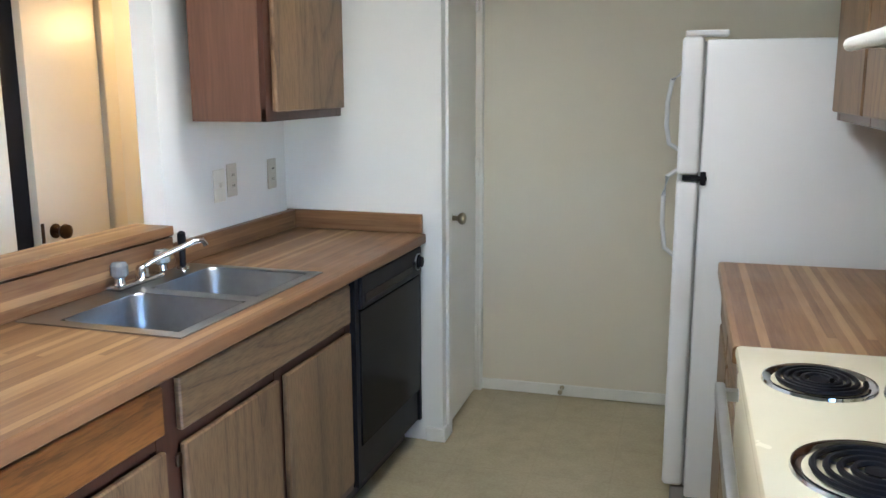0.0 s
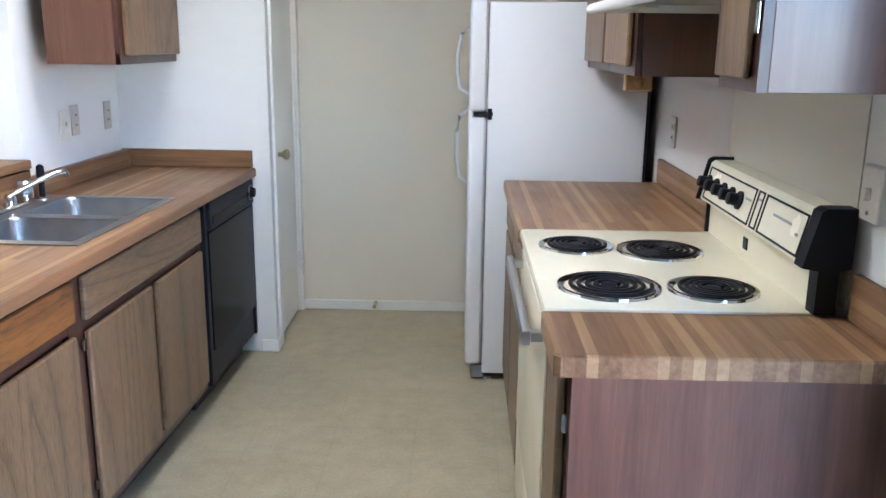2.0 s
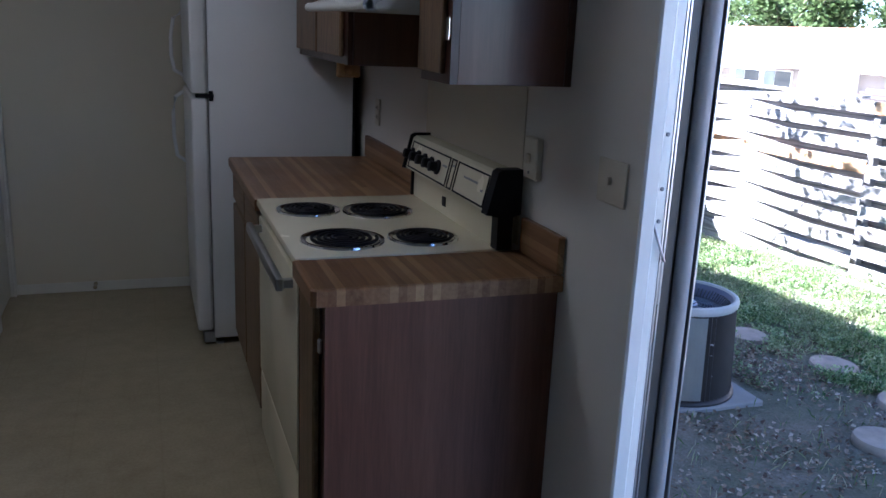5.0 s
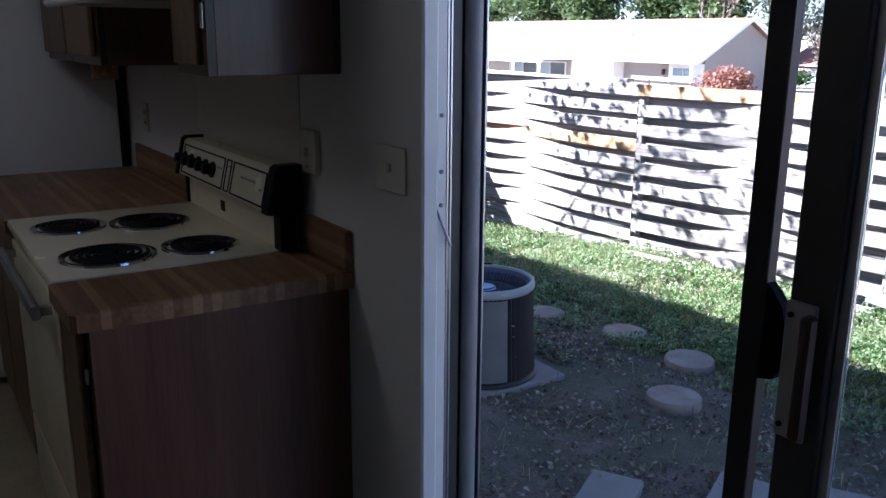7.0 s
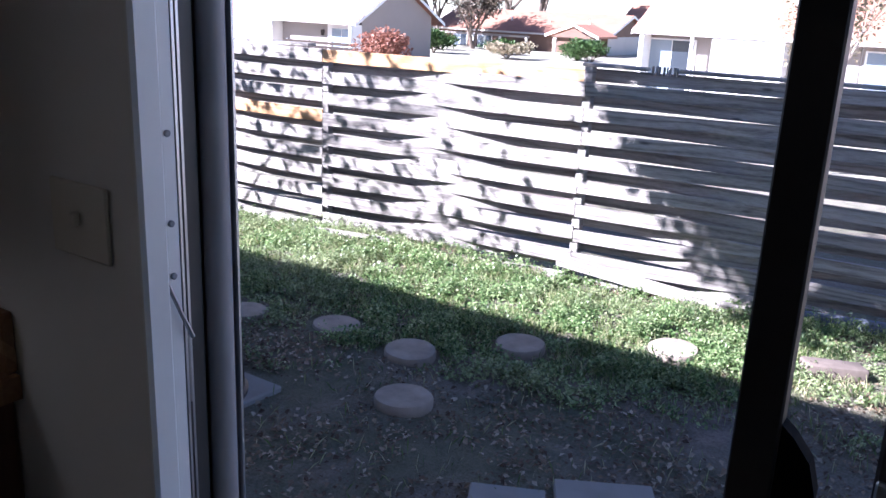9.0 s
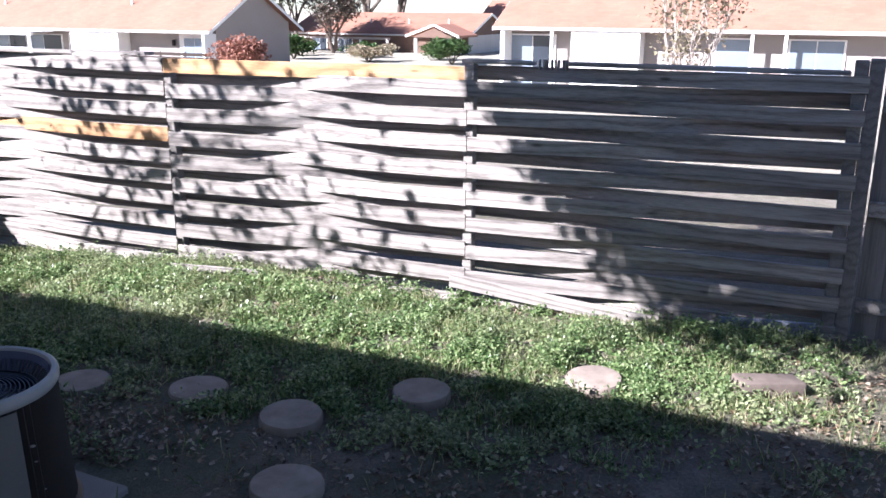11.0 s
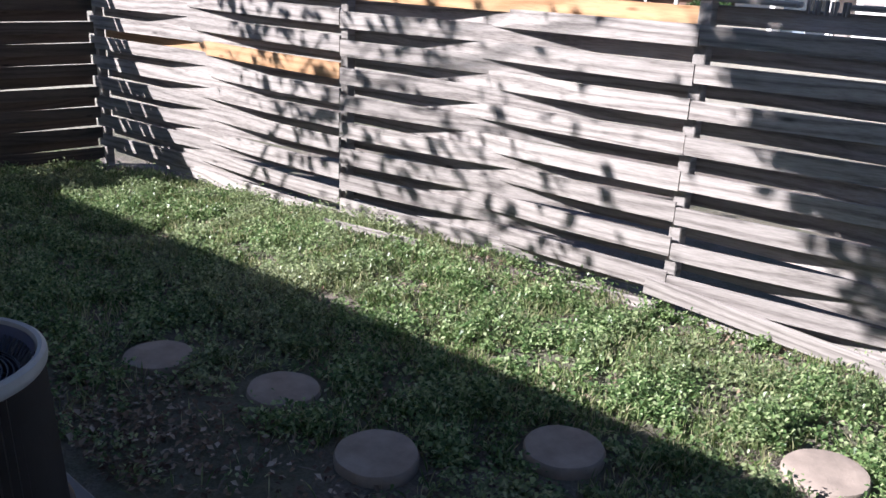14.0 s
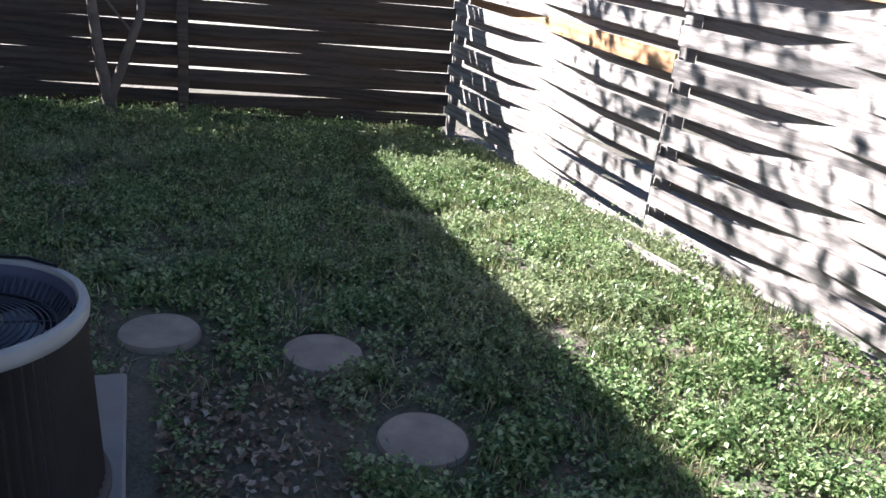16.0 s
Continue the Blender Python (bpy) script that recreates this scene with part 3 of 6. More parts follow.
# door stop on the far baseboard
bm = lathe([(0.011, 0), (0.011, -0.012), (0.006, -0.016), (0.006, -0.06), (0.011, -0.062), (0.011, -0.08)], (0.307, YF - 0.016, 0.045), "y", 10)
solo("door_stop", bm, M_BRASS, "small metal door stop on the baseboard", "door stop", (0.307, YF - 0.05, 0.045))

# closet door, its casing, knob and hinges
d = thing("door_1", (-0.13, 4.23, 0), "closed white flush closet door", "door", kind=S)
leaf = part("door_leaf", box(-0.150, -0.116, 3.982, 4.488, 0.012, 2.02, 0.002), M_DOOR, d)
part("door_knob", lathe([(0.026, 0), (0.026, 0.006), (0.011, 0.010), (0.010, 0.034), (0.020, 0.040), (0.026, 0.052), (0.024, 0.064), (0.012, 0.070)], (-0.116, 4.03, 0.925), "x", 18), M_BRASS, d, "aged brass round knob", True)
for z in (0.25, 1.05, 1.80):
    part("hinge", box(-0.118, -0.104, 4.476, 4.496, z, z + 0.09, 0.002), M_TRIM, d, "painted door hinge")
bm = box(-0.100, -0.086, 3.905, 3.962, 0.0, 2.075, 0.004)
solo("door_trim", bm, M_TRIM, "white painted door casing", "trim", kind=S)
solo("door_trim", box(-0.100, -0.088, 4.494, 4.535, 0.0, 2.075, 0.003), M_TRIM, "white painted door casing", "trim", kind=S)
solo("door_trim", box(-0.100, -0.087, 3.964, 4.492, 2.03, 2.075, 0.003), M_TRIM, "white painted door casing", "trim", kind=S)
solo("door_trim", box(-0.115, -0.103, 3.972, 3.980, 0.0, 2.028), M_TRIM, "white painted door jamb", "trim", kind=S)

# hallway door, lit by a warm lamp
d = thing("door_2", (-1.63, 3.56, 0), "cream hallway door standing closed, with a dark knob", "door", kind=S)
part("door_leaf", box(-1.65, -1.612, 3.375, 3.80, 0.01, 2.03, 0.002), M_HALLDOOR, d)
part("door_knob", lathe([(0.030, 0), (0.030, 0.006), (0.013, 0.010), (0.012, 0.030), (0.024, 0.036), (0.031, 0.050), (0.028, 0.064), (0.014, 0.070)], (-1.612, 3.455, 0.90), "x", 18), M_DARKKNOB, d, "dark bronze round knob", True)
part("latch_plate", box(-1.613, -1.606, 3.378, 3.394, 0.86, 0.94, 0.002), M_DARKKNOB, d, "dark latch plate")
solo("door_trim", box(-1.66, -1.59, 3.806, 3.895, 0, 2.05, 0.004), M_HALLDOOR, "cream door casing", "trim", kind=S)
# black sheet put in for the shade of the open gap; also backs the leaf
solo("door_gap", box(-1.715, -1.652, 3.224, 3.803, 0, 2.038), M_BLACKM, "black sheet for the shade in the gap round the hallway door", "door gap", kind=S)
solo("door_trim", box(-1.599, -1.585, 3.12, 3.222, 0, 2.05, 0.003), M_TRIM, "white door casing", "trim", kind=S)
lamp = thing("wall_lamp", (-1.12, YF - 0.004, 1.75), "small warm wall lamp in the hallway", "lamp")
part("arm", tube([(-1.12, YF - 0.004, 1.70), (-1.12, 4.40, 1.70), (-1.12, 4.32, 1.74)], 0.012), M_BRASS, lamp)
part("bulb", lathe([(0.012, 0), (0.03, 0.03), (0.03, 0.06), (0.01, 0.08)], (-1.12, 4.32, 1.745), "z", 12), M_BULB, lamp, "glowing bulb", True)

# ceiling lamp
lamp = thing("ceiling_light", (0.20, 2.30, ZC), "long ceiling light with a white diffuser", "ceiling light")
part("housing", box(0.0, 0.40, 1.82, 2.78, ZC - 0.05, ZC - 0.002, 0.004), M_WHITE, lamp)
part("diffuser", box(0.02, 0.38, 1.84, 2.76, ZC - 0.075, ZC - 0.051, 0.006), M_DIFFUSER, lamp, "glowing white diffuser")

# ---------------------------------------------------------------- sliding door
d = thing("door_3", (1.65, 0.16, 0), "aluminium sliding patio door standing open", "door", kind=S)
part("jamb", box(XW - 0.008, 1.606, 1.143, 1.1565, 0.0, 2.03, 0.005), M_TRIM, d, "white painted jamb")
part("jamb_step", box(1.6125, 1.640, 1.166, 1.2145, 0.0, 2.03, 0.002), M_TRIM, d, "white painted jamb step")
part("side_frame", box(1.641, 1.742, 1.210, 1.2145, 0.0, 2.03), M_GREYALU, d, "grey aluminium side channel")
part("fin", box(1.641, 1.645, 1.166, 1.2095, 0.0, 2.03), M_ALU, d, "bright aluminium fin")
part("fin", box(1.653, 1.657, 1.172, 1.2095, 0.0, 2.03), M_ALU, d, "bright aluminium fin")
part("inner_channel", box(1.664, 1.690, 1.184, 1.2095, 0.0, 2.03, 0.003), M_STILE, d, "dark channel between the fins")
part("outer_bar", lathe([(0.019, 0.0), (0.019, 2.03)], (1.713, 1.180, 0.0), "z", 16), M_GREYALU, d, "rounded grey aluminium bar", True)
part("outer_fin", box(1.7375, 1.7415, 1.168, 1.2095, 0.0, 2.03), M_ALU, d, "thin bright outer fin")
part("head_frame", box(1.607, 1.722, -0.85, 1.142, 1.99, 2.028), M_GREYALU, d)
part("sill", box(1.607, 1.76, -0.85, 1.142, 0.0, 0.022, 0.003), M_ALU, d, "aluminium sill track")
for x in (1.625, 1.66, 1.70):
    part("track", box(x, x + 0.006, -0.84, 1.15, 0.0225, 0.036), M_ALU, d)
part("strike", box(1.6455, 1.6525, 1.168, 1.206, 0.93, 1.03, 0.002), M_GREYALU, d, "latch strike plate")
part("latch_hook", tube([(1.612, 1.163, 1.119), (1.630, 1.157, 1.068), (1.646, 1.156, 1.032)], 0.003, 6), M_ALU, d, "thin metal latch hook")
for z in (1.305, 1.19, 1.12):
    part("screw_head", lathe([(0.0045, 0), (0.0045, -0.003), (0.003, -0.004)], (1.626, 1.1655, z), "y", 10), M_GREYPL, d)
part("glazing_stile", box(1.622, 1.658, 0.279, 0.341, 0.036, 1.985, 0.003), M_STILE, d, "grey glass-door stile")
part("glass_edge_strip", box(1.634, 1.646, 0.265, 0.278, 0.06, 1.96), M_ALU, d, "thin bright edge strip")
part("handle_plate", box(1.614, 1.621, 0.296, 0.339, 0.955, 1.140, 0.002), M_ALU, d, "worn handle plate")
part("handle_grip", box(1.592, 1.6135, 0.290, 0.306, 0.965, 1.130, 0.004), M_GRIP, d, "dark wooden handle grip")
for z in (0.972, 1.122):
    part("screw_head", lathe([(0.004, 0), (0.004, -0.003)], (1.614, 0.330, z), "x", 8), M_BLACKM, d)
part("bottom_rail", box(1.624, 1.656, -0.82, 0.278, 0.037, 0.11, 0.003), M_STILE, d)
part("top_rail", box(1.624, 1.656, -0.82, 0.278, 1.91, 1.985, 0.003), M_STILE, d)
part("far_stile", box(1.624, 1.656, -0.848, -0.822, 0.037, 1.985, 0.003), M_STILE, d)
g = part("glass_pane", box(1.637, 1.643, -0.82, 0.264, 0.111, 1.909), M_GLASS, d, "clear glass pane")
g.visible_shadow = False
sc = thing("screen_door", (1.70, 0.0, 0.037), "dark bronze screen door frame slid open", "screen door", kind=S)
part("stile", box(1.690, 1.712, 0.424, 0.464, 0.037, 1.985, 0.002), M_BRONZE, sc)
own = bmesh.new()
hv = []
for x in (1.692, 1.710):
    hv.append([own.verts.new((x, y, z)) for y, z in ((0.4235, 0.985), (0.402, 0.990), (0.390, 1.008), (0.388, 1.070), (0.396, 1.098), (0.412, 1.118), (0.4235, 1.128))])
own.faces.new(hv[0])
own.faces.new(hv[1])
for k in range(7):
    own.faces.new((hv[0][k], hv[0][(k + 1) % 7], hv[1][(k + 1) % 7], hv[1][k]))
part("pull_handle", own, M_MATTE, sc, "black rounded pull handle")
part("bottom_rail", box(1.692, 1.710, -0.80, 0.423, 0.037, 0.085, 0.002), M_BRONZE, sc)
part("top_rail", box(1.692, 1.710, -0.80, 0.423, 1.94, 1.985, 0.002), M_BRONZE, sc)

# ---------------------------------------------------------------- sink side
XCF, XFACE, ZT = -0.165, -0.200, 0.888      # counter edge, cabinet face, counter top
XB = -0.778
CY0, CY1 = 1.05, 3.856
SX0, SX1, SY0, SY1 = -0.685, -0.245, 2.325, 3.045   # sink cut


def cabinet_unit(name, y0, y1, label, front=XFACE, back=XB, top=ZT - 0.042, face=1):
    """Base cabinet: carcass with face frame; its fronts look along +x (face 1) or -x (face -1)."""
    c = thing(name, ((front + back) / 2, (y0 + y1) / 2, 0), label, "cabinet")
    f2 = front - face * 0.02
    a, b2 = sorted((back + face * 0.004, f2 - face * 0.001))
    part("carcass", box(a, b2, y0 + 0.002, y1 - 0.002, 0.10, top), M_FRAME, c)
    a, b2 = sorted((back + face * 0.004, front - face * 0.075))
    part("toe_kick", box(a, b2, y0 + 0.002, y1 - 0.002, 0.0, 0.098), M_TOE, c, "black toe kick")
    return c


def front_panel(c, name, y0, y1, z0, z1, x, face, mat, label=""):
    a, b2 = sorted((x - face * 0.001, x + face * 0.017))
    return part(name, box(a, b2, y0, y1, z0, z1, 0.004), mat, c, label)


def frame_rails(c, x, face, ys, zs, y0, y1, z0, z1):
    a, b2 = sorted((x - face * 0.0195, x - face * 0.002))
    for y in ys:
        part("face_stile", box(a, b2, y - 0.02, y + 0.02, z0, z1), M_FRAME, c)
    for z in zs:
        part("face_rail", box(a + 0.001, b2 - 0.001, y0, y1, z - 0.02, z + 0.02), M_FRAME, c)


c = cabinet_unit("base_cabinet", CY0, 1.668, "oak base cabinet with a dark face frame")
frame_rails(c, XFACE, 1, (1.07, 1.648), (0.825, 0.705, 0.12), CY0, 1.668, 0.10, 0.845)
front_panel(c, "drawer_front", 1.085, 1.635, 0.722, 0.832, XFACE, 1, M_OAKH)
front_panel(c, "door", 1.085, 1.635, 0.14, 0.685, XFACE, 1, M_OAK)
c = cabinet_unit("base_cabinet", 1.67, 2.188, "oak base cabinet with an orange-stained drawer front")
frame_rails(c, XFACE, 1, (1.69, 2.168), (0.825, 0.705, 0.12), 1.67, 2.188, 0.10, 0.845)
front_panel(c, "drawer_front", 1.695, 2.160, 0.718, 0.832, XFACE, 1, M_STAINED, "orange-stained scuffed drawer front")
front_panel(c, "door", 1.695, 2.160, 0.14, 0.680, XFACE, 1, M_OAK)
c = cabinet_unit("sink_cabinet", 2.19, 3.178, "oak sink cabinet with two doors and a dark face frame", top=0.70)
frame_rails(c, XFACE, 1, (2.205, 2.688, 3.160), (0.825, 0.692, 0.12), 2.19, 3.178, 0.10, 0.845)
front_panel(c, "false_front", 2.220, 3.150, 0.705, 0.832, XFACE, 1, M_OAKH, "oak false drawer front")
dl = front_panel(c, "door", 2.228, 2.668, 0.14, 0.672, XFACE, 1, M_OAK)
front_panel(c, "door", 2.708, 3.150, 0.14, 0.672, XFACE, 1, M_OAK)
for z in (0.20, 0.62):
    part("hinge", box(XFACE + 0.001, XFACE + 0.010, 2.205, 2.2235, z, z + 0.032, 0.003), M_DARKKNOB, c, "small dark hinge")

# dishwasher
dw = thing("dishwasher", (-0.45, 3.38, 0), "black built-in dishwasher under the counter", "dishwasher")
part("tub", box(XB + 0.01, XFACE - 0.012, 3.182, 3.818, 0.11, 0.843), M_BLACKM, dw)
part("door_panel", box(XFACE - 0.010, XFACE + 0.022, 3.214, 3.815, 0.245, 0.725, 0.004), M_BLACK, dw, "glossy black door")
part("side_trim", box(XFACE - 0.011, XFACE + 0.018, 3.180, 3.212, 0.105, 0.845, 0.002), M_BLACKM, dw)
part("side_trim", box(XFACE - 0.011, XFACE + 0.018, 3.817, 3.838, 0.105, 0.845, 0.002), M_BLACKM, dw)
cp = part("control_panel", box(XFACE - 0.010, XFACE + 0.030, 3.214, 3.815, 0.732, 0.845, 0.006), M_BLACKM, dw, "black control panel")
part("handle_recess", box(XFACE + 0.0302, XFACE + 0.034, 3.24, 3.70, 0.755, 0.785, 0.001), M_BLACK, cp)
part("dial", lathe([(0.030, 0), (0.030, 0.006), (0.022, 0.010), (0.020, 0.022), (0.008, 0.024)], (XFACE + 0.030, 3.765, 0.79), "x", 20), M_BLACK, cp, "black cycle dial", True)
part("dial_ring", lathe([(0.030, 0.0065), (0.033, 0.0065), (0.033, 0.0005), (0.0305, 0.0005)], (XFACE + 0.030, 3.765, 0.79), "x", 24, cap=False), M_STEEL, cp, "thin bright dial ring", True)
part("dial_button", lathe([(0.010, 0), (0.010, 0.006)], (XFACE + 0.030, 3.72, 0.79), "x", 12), M_BLACKM, cp)
part("kick_panel", box(XFACE - 0.010, XFACE + 0.008, 3.214, 3.815, 0.105, 0.238, 0.003), M_BLACKM, dw)
part("toe_plate", box(XFACE - 0.08, XFACE - 0.06, 3.182, 3.838, 0.0, 0.102), M_TOE, dw)

# counter with a cut for the sink, its front edge and splashes
ct = thing("countertop", (-0.45, 2.45, ZT), "butcher-block laminate counter with a raised splash", "countertop")
ZU = ZT - 0.04
bm = box(XB, SX0, CY0, CY1, ZU, ZT)
box(SX1, XCF - 0.012, CY0, CY1, ZU, ZT, bm=bm)
box(SX0 + 0.0, SX1, CY0, SY0, ZU, ZT, bm=bm)
box(SX0 + 0.0, SX1, SY1, CY1, ZU, ZT, bm=bm)
part("slab", bm, M_BLOCK, ct)
own = extrude_profile([(XCF - 0.0118, ZU), (XCF - 0.003, ZU), (XCF, ZU + 0.004), (XCF, ZT - 0.008), (XCF - 0.003, ZT - 0.002), (XCF - 0.0118, ZT)], CY0, CY1 - 0.10)
part("front_edge", own, M_EDGE, ct)
own = extrude_profile([(XCF - 0.0118, ZU), (XCF - 0.003, ZU), (XCF, ZU + 0.004), (XCF, ZT - 0.008), (XCF - 0.003, ZT - 0.002), (XCF - 0.0118, ZT)], CY1 - 0.099, CY1 - 0.002)
part("front_edge", own, M_EDGE, ct)
part("back_splash", box(XB + 0.016, XB + 0.045, 2.992, CY1 - 0.022, ZT + 0.001, ZT + 0.078, 0.003), M_BLOCK, ct)
part("back_splash", box(XB + 0.016, XB + 0.045, CY0, 2.990, ZT + 0.001, ZT + 0.104, 0.002), M_BLOCK, ct)
part("end_splash", box(XB + 0.001, XCF - 0.012, CY1 - 0.020, CY1 - 0.001, ZT + 0.001, ZT + 0.078, 0.003), M_BLOCKX, ct)

lg = thing("bar_ledge", (-0.78, 2.0, 1.0), "butcher-block laminate ledge on the low wall", "ledge")
part("board", box(-0.875, -0.722, 0.9, 2.984, 0.998, 1.030, 0.004), M_BLOCK, lg)

# double sink
sk = thing("kitchen_sink", (-0.51, 2.735, ZT), "stainless steel double-bowl sink, dull and scratched", "sink")


def bowl(x0, x1, y0, y1, depth, r):
    """An open tub with rounded corners and a rounded floor."""
    own = bmesh.new()
    def loop(inset, z, rad):
        pts = []
        for cx, cy, a0 in ((x1 - inset - rad, y1 - inset - rad, 0), (x0 + inset + rad, y1 - inset - rad, 90), (x0 + inset + rad, y0 + inset + rad, 180), (x1 - inset - rad, y0 + inset + rad, 270)):
            for k in range(5):
                a = radians(a0 + 22.5 * k)
                pts.append(own.verts.new((cx + rad * math.cos(a), cy + rad * math.sin(a), z)))
        return pts
    rings = [loop(0, ZT + 0.004, r), loop(0.004, ZT - 0.004, r), loop(0.012, ZT - depth + 0.04, r), loop(0.022, ZT - depth + 0.012, r - 0.005), loop(0.045, ZT - depth, r - 0.012)]
    for a, c2 in zip(rings, rings[1:]):
        for k in range(20):
            own.faces.new((a[k], a[(k + 1) % 20], c2[(k + 1) % 20], c2[k]))
    own.faces.new(rings[-1])
    return own


bx0, bx1 = -0.632, -0.258
part("bowl", bowl(bx0, bx1, 2.337, 2.670, 0.17, 0.07), M_STEEL, sk, smooth=True)
part("bowl", bowl(bx0, bx1, 2.700, 3.033, 0.17, 0.07), M_STEEL, sk, smooth=True)


def rim_plate():
    own = bmesh.new()
    z0, z1 = ZT + 0.001, ZT + 0.0045
    xs = [-0.722, bx0 + 0.012, bx1 - 0.012, -0.236]
    ys = [2.310, 2.349, 2.658, 2.712, 3.021, 3.060]
    for i in range(3):
        for j in range(5):
            if i == 1 and j in (1, 3):
                continue
            box(xs[i], xs[i + 1], ys[j], ys[j + 1], z0, z1, bm=own)
    return own


part("rim", rim_plate(), M_STEEL, sk)
for y in (2.505, 2.865):
    part("drain", lathe([(0.045, 0.003), (0.040, 0.006), (0.030, 0.002), (0.006, 0.002)], (-0.445, y, ZT - 0.17), "z", 20), M_CHROME, sk, "chrome drain", True)

fc = thing("faucet", (-0.69, 2.77, ZT + 0.005), "chrome two-handle kitchen faucet with clear knobs", "faucet")
part("deck_plate", box(-0.716, -0.664, 2.635, 2.85, ZT + 0.005, ZT + 0.022, 0.008, seg=2), M_CHROME, fc, smooth=True)
for y in (2.670, 2.870):
    part("handle_stem", lathe([(0.016, 0), (0.012, 0.02)], (-0.690, y, ZT + 0.022), "z", 14), M_CHROME, fc, smooth=True)
    part("knob", lathe([(0.017, 0), (0.025, 0.008), (0.025, 0.036), (0.019, 0.046), (0.007, 0.048)], (-0.690, y, ZT + 0.040), "z", 10), M_ACRYL, fc, "clear acrylic knob")
part("spout_hub", lathe([(0.022, 0), (0.019, 0.026), (0.013, 0.034)], (-0.690, 2.77, ZT + 0.022), "z", 16), M_CHROME, fc, smooth=True)
part("spout", tube([(-0.690, 2.77, ZT + 0.048), (-0.668, 2.79, ZT + 0.066), (-0.62, 2.835, ZT + 0.094), (-0.575, 2.88, ZT + 0.116), (-0.560, 2.897, ZT + 0.118), (-0.553, 2.905, ZT + 0.102)], 0.0085, 10), M_CHROME, fc, smooth=True)
sp = thing("sink_sprayer", (-0.70, 2.975, ZT + 0.005), "black sink sprayer in a chrome base", "sprayer")
part("base", lathe([(0.022, 0), (0.020, 0.006), (0.012, 0.010)], (-0.690, 2.975, ZT + 0.005), "z", 16), M_CHROME, sp, smooth=True)
part("sprayer_head", lathe([(0.010, 0), (0.011, 0.06), (0.014, 0.085), (0.013, 0.105), (0.006, 0.112)], (-0.690, 2.975, ZT + 0.015), "z", 14), M_BLACKM, sp, "black plastic sprayer", True)

# the whole sink run stands a little askew to the stove run
SKEW = Matrix.Translation((-0.45, 3.85, 0)) @ Matrix.Rotation(radians(-2.0), 4, "Z") @ Matrix.Translation((0.45, -3.85, 0))
for o in list(scene.objects):
    if o.parent is None and o.name.split(".")[0] in ("base_cabinet", "sink_cabinet", "dishwasher", "countertop", "bar_ledge", "kitchen_sink", "faucet", "sink_sprayer", "wall_half", "filler_strip"):
        o.matrix_basis = SKEW @ o.matrix_basis

# wall cabinet over the counter
wc = thing("wall_cabinet", (-0.54, 3.29, 1.36), "walnut wall cabinet with an oak door", "cabinet")
part("carcass", box(-0.665, -0.428, 3.000, 3.582, 1.362, 2.14), M_REDPANEL, wc)
part("mounting_cleat", box(-0.779, -0.666, 3.25, 3.56, 1.75, 2.10), M_WALL, wc, "white mounting cleat")
frame_rails(wc, -0.407, 1, (3.02, 3.562), (1.382, 2.12), 3.000, 3.582, 1.362, 2.14)
part("door", box(-0.406, -0.389, 3.032, 3.572, 1.392, 2.115, 0.004), M_OAK, wc)


def wall_plate(name, x, face, y0, y1, z0, z1, mat, label, kind="outlet"):
    p = thing(name, (x, (y0 + y1) / 2, z0), label, kind)
    a, b2 = sorted((x + face * 0.001, x + face * 0.007))
    part("cover", box(a, b2, y0, y1, z0, z1, 0.002), mat, p)
    ym, zm = (y0 + y1) / 2, (z0 + z1) / 2
    a, b2 = sorted((x + face * 0.0072, x + face * 0.010))
    if kind == "outlet":
        for dz in (0.02, -0.02):
            s = part("socket", box(a, b2, ym - 0.013, ym + 0.013, zm + dz - 0.012, zm + dz + 0.012, 0.001), mat, p)
            a2, b3 = sorted((x + face * 0.0102, x + face * 0.0112))
            for dy in (-0.006, 0.006):
                part("slot", box(a2, b3, ym + dy - 0.0012, ym + dy + 0.0012, zm + dz - 0.004, zm + dz + 0.005), M_BLACKM, s)
    else:
        a, b2 = sorted((x + face * 0.0072, x + face * 0.018))
        part("toggle", box(a, b2, ym - 0.005, ym + 0.005, zm - 0.006, zm + 0.012, 0.002), mat, p)
    return p


wall_plate("light_switch", -0.78, 1, 3.285, 3.360, 1.062, 1.180, M_PLATE, "ivory light switch on the wall", "light switch")
wall_plate("wall_outlet", -0.78, 1, 3.378, 3.446, 1.072, 1.192, M_TANPLATE, "tan wall outlet above the counter")
wall_plate("wall_outlet", -0.78, 1, 3.692, 3.762, 1.066, 1.186, M_TANPLATE, "tan wall outlet above the counter")
wall_plate("wall_outlet", XW, -1, 3.255, 3.325, 1.072, 1.188, M_PLATE, "ivory wall outlet above the counter")
bx = thing("switch_box", (XW, 1.69, 1.12), "almond surface-mounted switch box beside the stove", "switch box")
part("case", box(XW - 0.020, XW - 0.001, 1.632, 1.712, 1.122, 1.232, 0.003), M_PLATE, bx)
part("toggle", box(XW - 0.032, XW - 0.0205, 1.666, 1.678, 1.165, 1.190, 0.002), M_PLATE, bx)
part("screw_head", lathe([(0.004, 0), (0.004, -0.003)], (XW - 0.0202, 1.672, 1.140), "x", 8), M_GREYPL, bx)
wall_plate("light_switch", XW, -1, 1.215, 1.335, 1.135, 1.235, M_PLATE, "white light switch beside the sliding door", "light switch")

# ---------------------------------------------------------------- stove side
ZR = 0.914
XR, XRF = 0.94, 0.972
SY_A, SY_B = 1.728, 2.500        # stove bay


